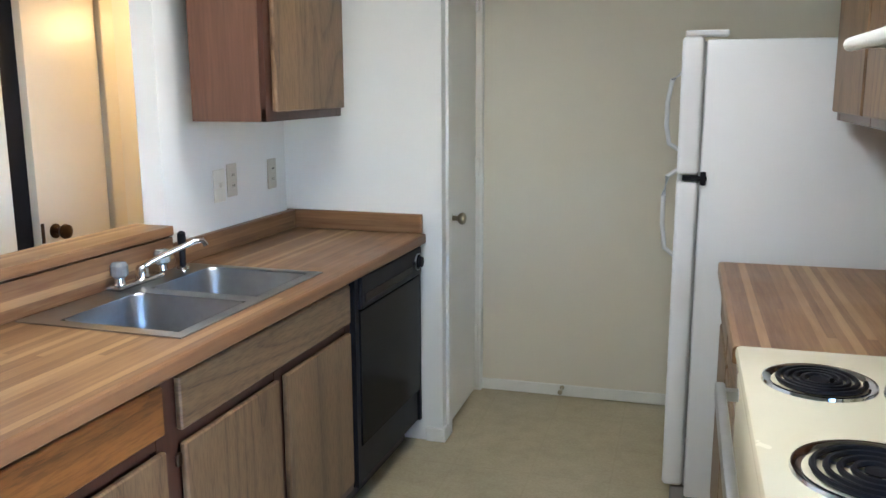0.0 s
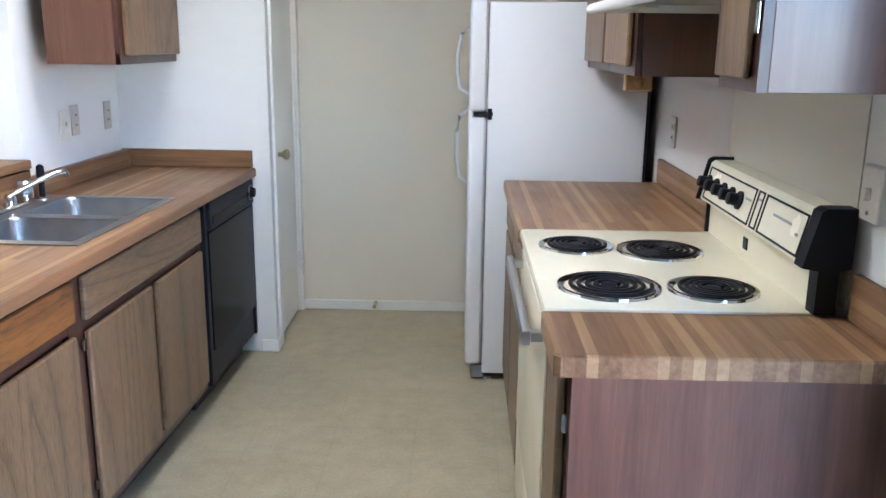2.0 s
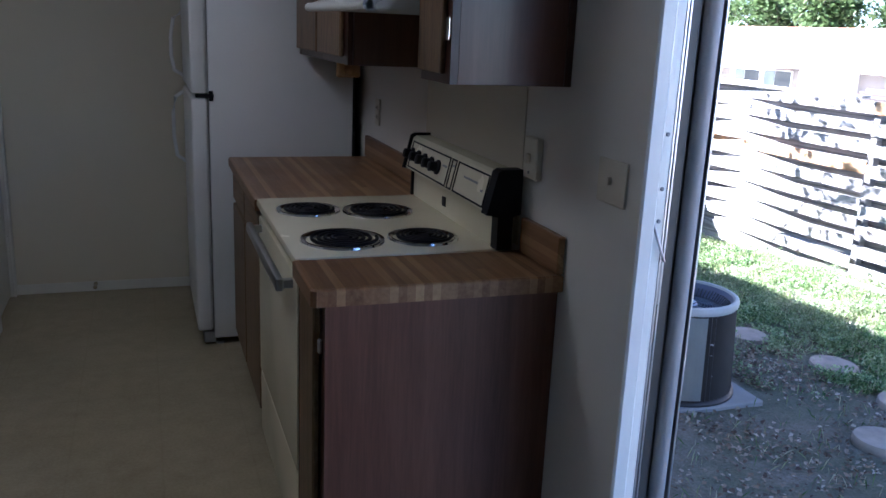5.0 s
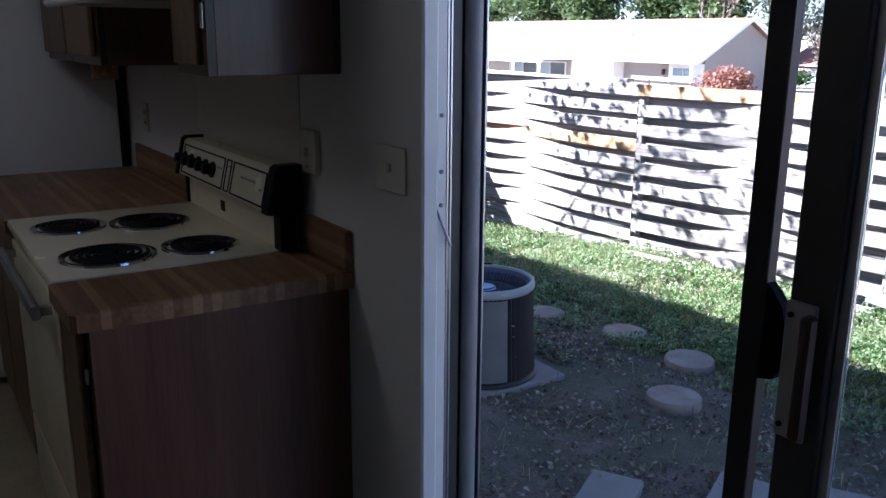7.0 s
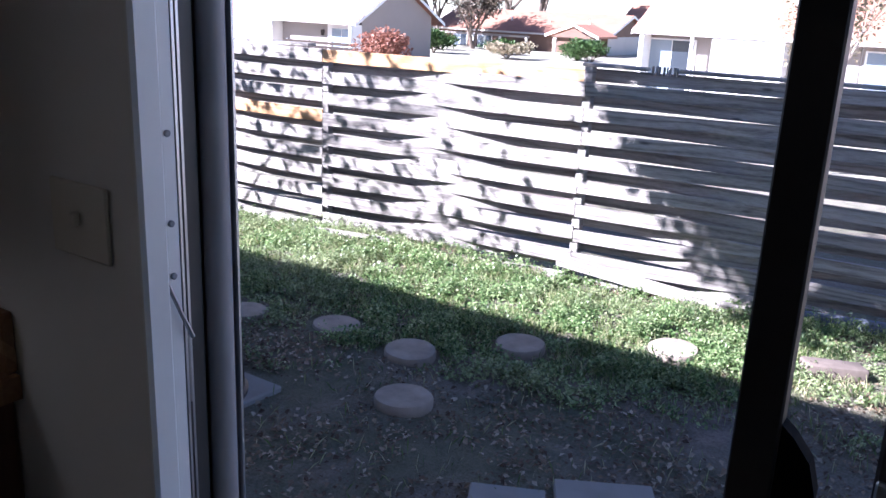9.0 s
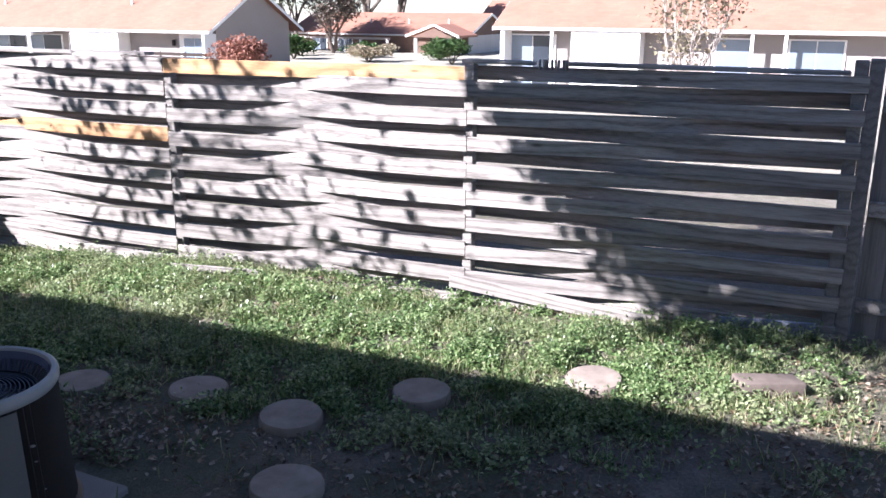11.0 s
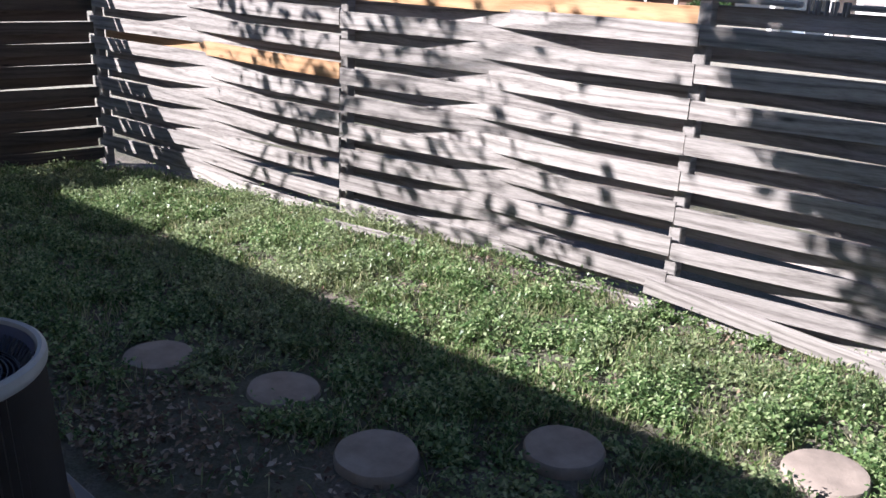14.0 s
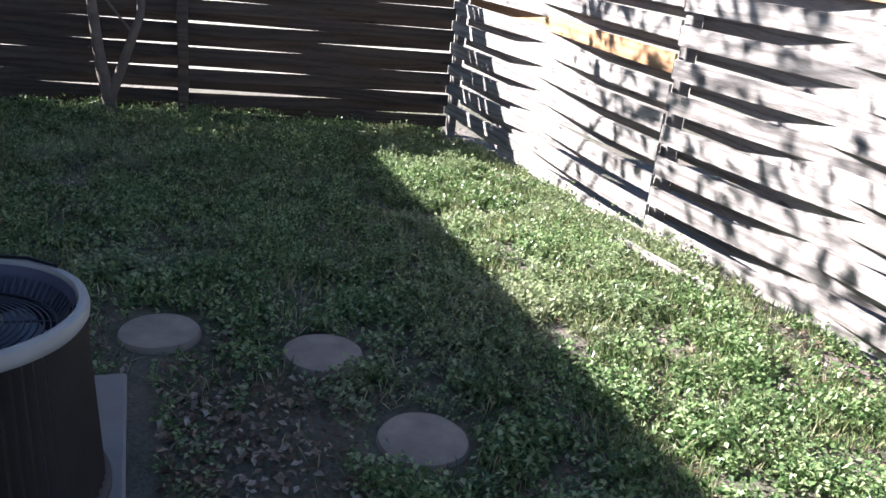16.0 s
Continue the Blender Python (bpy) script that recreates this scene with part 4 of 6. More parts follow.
def counter_edge_profile(z):
    return [(XR + 0.0118, z - 0.04), (XR + 0.003, z - 0.04), (XR, z - 0.036), (XR, z - 0.008), (XR + 0.003, z - 0.002), (XR + 0.0118, z)]


ct = thing("countertop", (1.25, 2.97, ZR), "butcher-block laminate counter between stove and refrigerator", "countertop")
part("slab", box(XR + 0.012, XW - 0.002, 2.503, 3.430, ZR - 0.04, ZR), M_BLOCK, ct)
part("front_edge", extrude_profile(counter_edge_profile(ZR), 2.503, 3.430), M_BLOCK, ct)
part("back_splash", box(XW - 0.021, XW - 0.002, 2.503, 3.445, ZR + 0.001, ZR + 0.095, 0.003), M_BLOCK, ct)
ct = thing("countertop", (1.25, 1.60, ZR), "short butcher-block laminate counter at the cabinet end", "countertop")
own = bmesh.new()
v0 = [own.verts.new((x, y, ZR - 0.042)) for x, y in ((XR + 0.012, 1.465), (XW - 0.002, 1.465), (XW - 0.002, SY_A - 0.003), (XR, SY_A - 0.003), (XR, 1.477))]
f = own.faces.new(v0)
r = bmesh.ops.extrude_face_region(own, geom=[f])
bmesh.ops.translate(own, verts=[v for v in r["geom"] if isinstance(v, bmesh.types.BMVert)], vec=(0, 0, 0.042))
bmesh.ops.bevel(own, geom=[e for e in own.edges if all(v.co.z > ZR - 0.01 for v in e.verts)], offset=0.004, segments=1, affect="EDGES")
part("slab", own, M_BLOCKEND, ct)
part("back_splash", box(XW - 0.021, XW - 0.002, 1.468, SY_A - 0.03, ZR + 0.001, ZR + 0.098, 0.003), M_BLOCK, ct)

c = cabinet_unit("base_cabinet", 2.503, 3.432, "oak base cabinet with two drawers over two doors", XRF, XW - 0.002, ZR - 0.042, -1)
frame_rails(c, XRF, -1, (2.52, 2.966, 3.412), (0.855, 0.725, 0.12), 2.503, 3.432, 0.10, 0.871)
for y0, y1 in ((2.53, 2.955), (2.977, 3.405)):
    front_panel(c, "drawer_front", y0, y1, 0.742, 0.852, XRF, -1, M_OAKH)
    front_panel(c, "door", y0, y1, 0.13, 0.718, XRF, -1, M_OAK)
c = thing("base_cabinet", (1.27, 1.60, 0), "narrow base cabinet with a walnut end panel", "cabinet")
part("end_panel", box(XRF + 0.004, XW - 0.003, 1.488, 1.506, 0.0, ZR - 0.044, 0.001), M_PANEL, c, "reddish walnut end panel")
part("carcass", box(XRF + 0.022, XW - 0.004, 1.508, SY_A - 0.006, 0.10, ZR - 0.044), M_FRAME, c)
part("face_stile", box(XRF + 0.003, XRF + 0.020, 1.5075, 1.525, 0.10, ZR - 0.044), M_FRAME, c)
part("toe_kick", box(XRF + 0.075, XW - 0.01, 1.508, SY_A - 0.006, 0.0, 0.098), M_TOE, c)
part("door", box(XRF - 0.016, XRF + 0.002, 1.530, SY_A - 0.012, 0.12, ZR - 0.062, 0.004), M_OAK, c)
for z in (0.18, 0.74):
    part("hinge", box(XRF - 0.006, XRF + 0.003, 1.512, 1.528, z, z + 0.035, 0.003), M_ALU, c, "small worn steel hinge")
solo("splash_sheet", box(XW - 0.004, XW - 0.0012, 1.750, 2.600, 0.92, 1.70), M_ALMOND, "almond wall sheet behind the stove", "splash sheet")

# stove
st = thing("stove", (1.25, 2.114, 0), "almond electric coil range, clean but old", "stove")
ZS = 0.919
part("body", box(0.985, 1.56, SY_A + 0.002, SY_B - 0.002, 0.06, ZS - 0.032), M_CREAM, st)
top = part("cooktop", box(0.945, 1.52, SY_A + 0.001, SY_B - 0.001, ZS - 0.030, ZS, 0.010, seg=2), M_CREAM, st, "almond enamel cooktop", True)
od = part("oven_door", box(0.952, 0.983, SY_A + 0.008, SY_B - 0.008, 0.312, 0.862, 0.006, seg=2), M_CREAM, st, "almond oven door", True)
hb = part("handle", box(0.905, 0.926, SY_A + 0.05, SY_B - 0.05, 0.815, 0.850, 0.006, seg=2), M_ALU, od, "long brushed metal handle", True)
for y in (SY_A + 0.07, SY_B - 0.08):
    part("handle_post", box(0.924, 0.953, y - 0.012, y + 0.012, 0.822, 0.843), M_ALU, od)
part("storage_drawer", box(0.954, 0.983, SY_A + 0.008, SY_B - 0.008, 0.075, 0.302, 0.006, seg=2), M_CREAM, st, "almond storage drawer", True)
part("side_trim", box(0.957, 0.984, SY_A + 0.0015, SY_A + 0.007, 0.07, 0.886), M_CHROME, st)
for y in (SY_A + 0.06, SY_B - 0.06):
    part("foot", box(1.0, 1.05, y - 0.02, y + 0.02, 0.0, 0.059), M_BLACKM, st)


def burner(cx, cy, r):
    pan = part("drip_pan", lathe([(r + 0.016, ZS + 0.0005), (r + 0.014, ZS + 0.006), (r + 0.004, ZS + 0.005), (r - 0.008, ZS - 0.006), (0.03, ZS - 0.010), (0.004, ZS - 0.010)], (cx, cy, 0), "z", 36, cap=False), M_CHROME, top, "chrome drip pan", True)
    pts = []
    turns = 4 if r > 0.08 else 3
    for k in range(turns * 28 + 1):
        a = 2 * math.pi * k / 28
        rr = 0.022 + (r - 0.028) * k / (turns * 28)
        pts.append((cx + rr * math.cos(a), cy + rr * math.sin(a), ZS + 0.007))
    part("coil", tube(pts, 0.0052, 6), M_BLACKM, top, "black coil element", True)
    part("coil_hub", lathe([(0.018, 0), (0.018, 0.003), (0.006, 0.004)], (cx, cy, ZS + 0.005), "z", 16), M_BLACKM, top)
    own = bmesh.new()
    for k in range(3):
        a = radians(30 + 120 * k)
        tube([(cx, cy, ZS + 0.000), (cx + (r - 0.01) * math.cos(a), cy + (r - 0.01) * math.sin(a), ZS + 0.000)], 0.003, 6, own)
    part("coil_support", own, M_STEEL, top)


burner(1.082, 2.285, 0.086)
burner(1.298, 2.240, 0.098)
burner(1.106, 1.890, 0.102)
burner(1.336, 1.880, 0.086)

# backguard with its slanted control panel
prof = [(1.498, ZS - 0.01), (1.498, ZS + 0.095), (1.466, ZS + 0.100), (1.490, ZS + 0.204), (1.500, ZS + 0.212), (1.556, ZS + 0.212), (1.556, ZS - 0.01)]
bg = part("backguard", extrude_profile(prof, SY_A + 0.022, SY_B - 0.006), M_CREAM, st, "almond backguard")
capo = [(1.490, ZS + 0.001), (1.490, ZS + 0.093), (1.456, ZS + 0.099), (1.484, ZS + 0.214), (1.496, ZS + 0.221), (1.556, ZS + 0.221), (1.556, ZS + 0.098), (1.534, ZS + 0.092), (1.534, ZS + 0.001)]
part("end_cap", extrude_profile(capo, SY_A - 0.022, SY_A + 0.021), M_BLACKM, st, "black plastic end cap")
part("end_cap", extrude_profile([(x - 0.002, z) for x, z in capo], SY_B - 0.005, SY_B + 0.004), M_BLACKM, st, "black plastic end cap")
# the slanted face
SL0, SL1 = Vector((1.466, 0, ZS + 0.100)), Vector((1.490, 0, ZS + 0.204))
UP = (SL1 - SL0).normalized()
OUT = Vector((-UP.z, 0, UP.x))


def slant_box(y0, y1, u0, u1, t0, t1):
    own = bmesh.new()
    vs = []
    for t in (t0, t1):
        for y, u in ((y0, u0), (y1, u0), (y1, u1), (y0, u1)):
            p = SL0 + UP * u + OUT * t
            vs.append(own.verts.new((p.x, y, p.z)))
    for q in ((0, 1, 2, 3), (4, 5, 6, 7), (0, 1, 5, 4), (1, 2, 6, 5), (2, 3, 7, 6), (3, 0, 4, 7)):
        own.faces.new([vs[i] for i in q])
    return own


for y0, y1 in ((2.085, 2.475), (2.030, 2.070), (1.768, 2.015)):
    own = slant_box(y0, y1, 0.006, 0.011, 0.0005, 0.0025)
    join(own, slant_box(y0, y1, 0.094, 0.099, 0.0005, 0.0025))
    join(own, slant_box(y0, y0 + 0.005, 0.0112, 0.0938, 0.0005, 0.0025))
    join(own, slant_box(y1 - 0.005, y1, 0.0112, 0.0938, 0.0005, 0.0025))
    part("panel_outline", own, M_BLACKM, bg, "black printed border")
for y in (2.455, 2.385, 2.315, 2.245, 2.180):
    p = SL0 + UP * 0.052 + OUT * 0.001
    own = lathe([(0.024, 0), (0.024, 0.006), (0.017, 0.010), (0.015, 0.032), (0.006, 0.034)], (0, 0, 0), "z", 16)
    rot = OUT.to_track_quat("Z", "Y").to_matrix().to_4x4()
    bmesh.ops.transform(own, matrix=Matrix.Translation((p.x, y, p.z)) @ rot, verts=own.verts)
    k = part("knob", own, M_BLACKM, bg, "black control knob", True)
for y0, y1, u in ((1.84, 1.95, 0.060), (1.795, 1.81, 0.045), (2.105, 2.145, 0.062), (2.040, 2.060, 0.075)):
    part("marking", slant_box(y0, y1, u, u + 0.006, 0.0005, 0.0015), M_GREYPL, bg, "faint printed marking")
part("badge", box(1.4945, 1.4975, 2.150, 2.180, ZS + 0.028, ZS + 0.058), M_BLACKM, bg, "small dark badge")

# wall cabinets and hood
XU = 1.262
wc = thing("wall_cabinet", (1.42, 3.03, 1.36), "walnut wall cabinet with two oak doors", "cabinet")
part("carcass", box(XU + 0.022, XW - 0.002, 2.550, 3.500, 1.362, 2.14), M_REDPANEL, wc)
frame_rails(wc, XU, -1, (2.572, 3.02, 3.478), (1.382, 2.12), 2.550, 3.500, 1.362, 2.14)
for y0, y1 in ((2.600, 3.005), (3.035, 3.475)):
    part("door", box(XU - 0.017, XU - 0.0005, y0, y1, 1.388, 2.115, 0.004), M_OAK, wc)
wc = thing("wall_cabinet", (1.42, 2.14, 1.70), "short walnut wall cabinet above the range hood", "cabinet")
part("carcass", box(XU + 0.022, XW - 0.002, 1.732, 2.547, 1.69, 2.14), M_REDPANEL, wc)
for y0, y1 in ((1.745, 2.13), (2.145, 2.535)):
    part("door", box(XU + 0.003, XU + 0.020, y0, y1, 1.71, 2.12, 0.004), M_OAK, wc)
wc = thing("wall_cabinet", (1.42, 1.62, 1.37), "narrow wall cabinet with a glossy varnished side", "cabinet")
part("carcass", box(XU + 0.022, XW - 0.020, 1.512, 1.729, 1.374, 2.14, 0.001), M_GLOSSPANEL, wc, "glossy varnished walnut side")
part("face_frame", box(XU + 0.003, XU + 0.0215, 1.512, 1.729, 1.374, 2.14), M_FRAME, wc)
part("scribe_strip", box(XW - 0.0195, XW - 0.002, 1.508, 1.729, 1.374, 2.14, 0.001), M_FRAME, wc)
part("door", box(XU - 0.010, XU + 0.002, 1.545, 1.722, 1.396, 2.115, 0.003), M_OAK, wc)
part("hinge", box(XU - 0.004, XU + 0.003, 1.520, 1.542, 1.470, 1.525, 0.003), M_CHROME, wc, "small worn steel hinge")

hd = thing("range_hood", (1.31, 2.14, 1.53), "white under-cabinet range hood", "range hood")
hp = [(1.124, 1.536), (1.120, 1.545), (1.127, 1.556), (1.34, 1.64), (XW - 0.006, 1.66), (XW - 0.006, 1.652), (1.34, 1.632), (1.147, 1.552), (1.147, 1.536)]
part("shell", extrude_profile(hp, 1.742, 2.535), M_HOOD, hd)
for y0 in (1.742, 2.529):
    part("side_cheek", extrude_profile([(1.148, 1.538), (XW - 0.006, 1.538), (XW - 0.006, 1.650), (1.34, 1.630), (1.148, 1.551)], y0, y0 + 0.006), M_HOOD, hd)
part("front_lip", tube([(1.128, 1.742, 1.546), (1.128, 2.535, 1.546)], 0.014, 10), M_HOOD, hd, smooth=True)
part("bottom_pan", box(1.150, XW - 0.01, 1.749, 2.528, 1.560, 1.566), M_GREASE, hd, "greasy grey hood underside")
part("filter", box(1.20, 1.50, 1.95, 2.32, 1.552, 1.559, 0.002), M_GREASE, hd, "mesh grease filter")
part("light_cover", box(1.17, 1.28, 2.36, 2.48, 1.546, 1.559, 0.003), M_PLATE, hd, "frosted lamp cover")

th = thing("towel_holder", (1.42, 2.62, 1.36), "wooden paper towel bracket under the cabinet", "towel holder")
part("bracket", box(1.295, 1.385, 2.86, 2.885, 1.302, 1.360, 0.006), M_BRACKET, th)
part("knob_end", lathe([(0.016, 0), (0.016, -0.01), (0.008, -0.016)], (1.34, 2.859, 1.328), "y", 14), M_BRACKET, th, smooth=True)

# refrigerator
fr = thing("refrigerator", (1.20, 3.93, 0), "white top-freezer refrigerator with curved handles", "refrigerator")
FY0, FY1 = 3.545, 4.30
part("cabinet_box", box(0.873, 1.520, FY0, FY1, 0.035, 1.612, 0.008, seg=2), M_FRIDGE, fr, smooth=True)
part("back_panel", box(1.5215, 1.532, FY0 + 0.012, FY1 - 0.01, 0.05, 1.585), M_BLACKM, fr, "black back panel")
fd = part("freezer_door", box(0.797, 0.866, FY0 - 0.002, FY1, 1.176, 1.622, 0.014, seg=3), M_FRIDGE, fr, smooth=True)
ld = part("fridge_door", box(0.797, 0.866, FY0 - 0.002, FY1, 0.075, 1.158, 0.014, seg=3), M_FRIDGE, fr, smooth=True)
part("gasket", box(0.8665, 0.8725, FY0 + 0.006, FY1 - 0.006, 0.08, 1.606), M_GREYPL, fr, "grey door gasket")
part("hinge", box(0.815, 0.893, FY0 - 0.006, FY0 + 0.03, 1.1595, 1.1745, 0.002), M_BLACKM, fr, "dark centre hinge")
part("hinge_bolt", box(0.872, 0.890, FY0 - 0.012, FY0 - 0.0065, 1.145, 1.19, 0.002), M_BLACKM, fr)
part("hinge_cover", box(0.805, 0.94, FY0 + 0.002, FY0 + 0.07, 1.6225, 1.642, 0.005), M_FRIDGE, fr)
part("base_grille", box(0.825, 0.878, FY0 + 0.01, FY1 - 0.01, 0.012, 0.068, 0.004), M_GREYPL, fr, "grey base grille")
part("leveling_foot", lathe([(0.02, 0), (0.02, 0.012), (0.012, 0.016)], (0.90, FY0 + 0.035, 0.0), "z", 12), M_GREYPL, fr)
part("leveling_foot", lathe([(0.02, 0), (0.02, 0.034)], (1.45, FY0 + 0.05, 0.0), "z", 12), M_GREYPL, fr)
part("leveling_foot", lathe([(0.02, 0), (0.02, 0.034)], (1.45, FY1 - 0.05, 0.0), "z", 12), M_GREYPL, fr)
HY = FY1 - 0.05
part("handle", tube([(0.798, HY, 1.21), (0.756, HY, 1.235), (0.743, HY, 1.31), (0.743, HY, 1.40), (0.758, HY, 1.49), (0.798, HY, 1.52)], 0.010, 10), M_FRIDGE, fd, smooth=True)
part("handle", tube([(0.798, HY, 0.77), (0.756, HY, 0.80), (0.743, HY, 0.90), (0.743, HY, 1.02), (0.756, HY, 1.10), (0.798, HY, 1.13)], 0.010, 10), M_FRIDGE, ld, smooth=True)

# ---------------------------------------------------------------- yard
def smooth01(a, b2, v):
    t = min(1.0, max(0.0, (v - a) / (b2 - a)))
    return t * t * (3 - 2 * t)


def ground_z(x, y):
    z = -0.445 - 0.03 * (min(max(x, 2.0), 7.0) - 4.5) - 0.055 * min(max(0.0, y - 4.5), 5.0)
    z += smooth01(9.0, 32.0, x) * (-1.85 - z)
    z -= 0.07 * smooth01(5.9, 6.7, x) * (1.0 - smooth01(7.4, 8.5, x)) * math.exp(-((y - 2.6) / 1.0) ** 2)
    near = 1.0 - smooth01(7.0, 9.0, x)
    z += near * (0.018 * noise.noise((x * 1.3, y * 1.3, 0.0)) + 0.008 * noise.noise((x * 6, y * 6, 2.0)))
    return z


def steps(a, b2, d):
    n = int(round((b2 - a) / d))
    return [a + (b2 - a) * k / n for k in range(n)]


gx = [-900, -200, -60, -20, -8] + steps(-4, 1.6, 0.8) + steps(1.6, 7.4, 0.09) + steps(7.4, 12, 0.6) + steps(12, 40, 3.5) + [40, 60, 90, 200, 900]
gy = [-900, -200, -60, -25, -12] + steps(-6, -1.0, 0.6) + steps(-1.0, 9.6, 0.09) + steps(9.6, 16, 0.8) + steps(16, 60, 5.5) + [60, 100, 250, 900]
verts = [(x, y, ground_z(x, y)) for x in gx for y in gy]
ny = len(gy)
faces = [(i * ny + j, (i + 1) * ny + j, (i + 1) * ny + j + 1, i * ny + j + 1) for i in range(len(gx) - 1) for j in range(ny - 1)]
me = bpy.data.meshes.new("ground")
me.from_pydata(verts, [], faces)
me.shade_smooth()
me.materials.append(M_GROUND)
tagged(new("ground", me), "bare soil yard with weeds, and pale dry grass beyond the fence", "ground", kind=S)


def leaf_mesh(name, places, mat, label, category, size, tilt=0.9, kind="stuff", parent=None, wide=0.42, rise=0.35):
    """One mesh of many small folded leaves: (x, y, z) places, each with its own size and turn."""
    rng = np.random.default_rng(len(places) + 7)
    vs, fs = [], []
    for (x, y, z) in places:
        s = size * (0.6 + 0.8 * rng.random())
        a = rng.random() * 2 * math.pi
        t = (rng.random() - rise) * tilt
        ca, sa = math.cos(a), math.sin(a)
        w = s * wide * (0.75 + 0.5 * rng.random())
        up = s * math.sin(t)
        ln = s * math.cos(t)
        roll = (rng.random() - 0.5) * 0.9
        k = len(vs)
        vs.append((x, y, z))
        mx, my, mz = x + ca * ln * 0.5, y + sa * ln * 0.5, z + up * 0.62
        vs.append((mx - sa * w, my + ca * w, mz + w * (0.35 + roll)))
        vs.append((x + ca * ln, y + sa * ln, z + up))
        vs.append((mx + sa * w, my - ca * w, mz + w * (0.35 - roll)))
        fs.append((k, k + 1, k + 2))
        fs.append((k, k + 2, k + 3))
    m2 = bpy.data.meshes.new(name)
    m2.from_pydata(vs, [], fs)
    m2.materials.append(mat)
    o = new(name, m2)
    if parent is not None:
        o.parent = parent
        o.matrix_parent_inverse = Matrix.Translation(-parent.location)
        return o
    return tagged(o, label, category, kind=kind)


PAVERS = [(4.403, 4.082, -0.417), (4.604, 3.498, -0.421), (4.519, 2.874, -0.390), (5.042, 2.462, -0.408), (5.585, 1.733, -0.415), (4.009, 2.538, -0.379), (3.844, 4.308, -0.405)]
UC, UR = Vector((3.375, 3.425, 0)), 0.288          # cooling unit: centre and radius


def kept_clear(x, y):
    for px, py, pz in PAVERS:
        if (x - px) ** 2 + (y - py) ** 2 < 0.182 ** 2:
            return True
    if 2.93 < x < 3.82 and 3.06 < y < 4.03:
        return True
    return False


def weed_density(x, y):
    n = noise.noise((x * 0.9, y * 0.9, 5.0)) + 0.6 * noise.noise((x * 2.7, y * 2.7, 1.0))
    d = 0.85 * (x - 4.35) + 0.48 * (y - 2.75) + 1.25 * n
    v = smooth01(-0.5, 0.9, d)
    if y < 4.7:
        v *= 1.0 - 0.35 * smooth01(4.6, 4.1, x) if x < 4.6 else 1.0
    if x > 6.2:
        v *= 0.75
    v *= 0.12 + 0.88 * smooth01(0.3, 1.3, y)
    return v


rng = np.random.default_rng(3)


def yard_spot(x0, x1, y0, y1):
    """A random place in the yard, off the stones and this side of the fence."""
    while True:
        x, y = x0 + (x1 - x0) * rng.random(), y0 + (y1 - y0) * rng.random()
        if not kept_clear(x, y) and x < 6.58 + (0.095 * (5.4 - y) if y < 5.4 else -0.06 * (y - 5.4)):
            return x, y


# low plants: each is a short stem with small leaves round it, in clumps of uneven height
weeds = []
while len(weeds) < 270000:
    x, y = yard_spot(1.9, 7.0, -0.6, 9.3)
    patch = noise.noise((x * 4.2, y * 4.2, 9.0)) + 0.5 * noise.noise((x * 11, y * 11, 3.0))
    if rng.random() > weed_density(x, y) * (0.12 + 0.88 * smooth01(-0.22, 0.42, patch)):
        continue
    z = ground_z(x, y)
    h = (0.02 + 0.085 * rng.random() ** 1.7) * (0.75 + 1.0 * max(-0.35, patch))
    for k in range(8):
        u = 0.15 + 0.85 * rng.random()
        sp = 0.004 + 0.014 * u
        weeds.append((x + rng.normal(0, sp), y + rng.normal(0, sp), z + h * u))
leaf_mesh("weeds", weeds, M_WEED, "low leafy green weeds covering the yard", "weeds", 0.021, 1.8, wide=0.38, rise=0.4)
tall = []
while len(tall) < 34000:
    x, y = yard_spot(3.0, 6.9, 0.6, 9.0)
    if rng.random() > weed_density(x, y) * smooth01(0.0, 0.4, noise.noise((x * 1.5, y * 1.5, 20.0))):
        continue
    z = ground_z(x, y)
    top = 0.07 + 0.09 * rng.random()
    for k in range(8):
        tall.append((x + rng.normal(0, 0.012), y + rng.normal(0, 0.012), z + top * (0.2 + 0.8 * rng.random())))
leaf_mesh("tall_weeds", tall, M_WEED, "taller tufts of leafy weeds", "weeds", 0.020, 1.9, wide=0.26)
blades = []
while len(blades) < 42000:
    x, y = yard_spot(2.2, 6.95, -0.4, 9.2)
    if rng.random() > (0.12 + weed_density(x, y)) * (1.0 if x > 5.2 else 0.55) or noise.noise((x * 3.1, y * 3.1, 14.0)) < -0.1:
        continue
    blades.append((x, y, ground_z(x, y) - 0.002))
leaf_mesh("grass_tufts", blades, M_GRASS, "thin green and straw-coloured grass blades", "grass", 0.065, 1.9, wide=0.035, rise=-0.25)
dead = []
while len(dead) < 20000:
    x, y = yard_spot(1.95, 6.9, -0.8, 8.5)
    if rng.random() < 0.86 * weed_density(x, y):
        continue
    if noise.noise((x * 2.2, y * 2.2, 33.0)) + 0.4 * noise.noise((x * 7, y * 7, 3.0)) < -0.15 + 0.4 * (rng.random() - 0.5):
        continue
    dead.append((x, y, ground_z(x, y) + 0.004 + 0.014 * rng.random()))
while len(dead) < 20700:
    x, y = 4.05 + rng.normal(0, 0.22), 3.62 + rng.normal(0, 0.28)
    if not kept_clear(x, y):
        dead.append((x, y, ground_z(x, y) + 0.006 + 0.03 * rng.random()))
leaf_mesh("fallen_leaves", dead, M_DEAD, "dry brown leaves scattered on the soil", "leaves", 0.027, 1.2, wide=0.34)
twigs = []
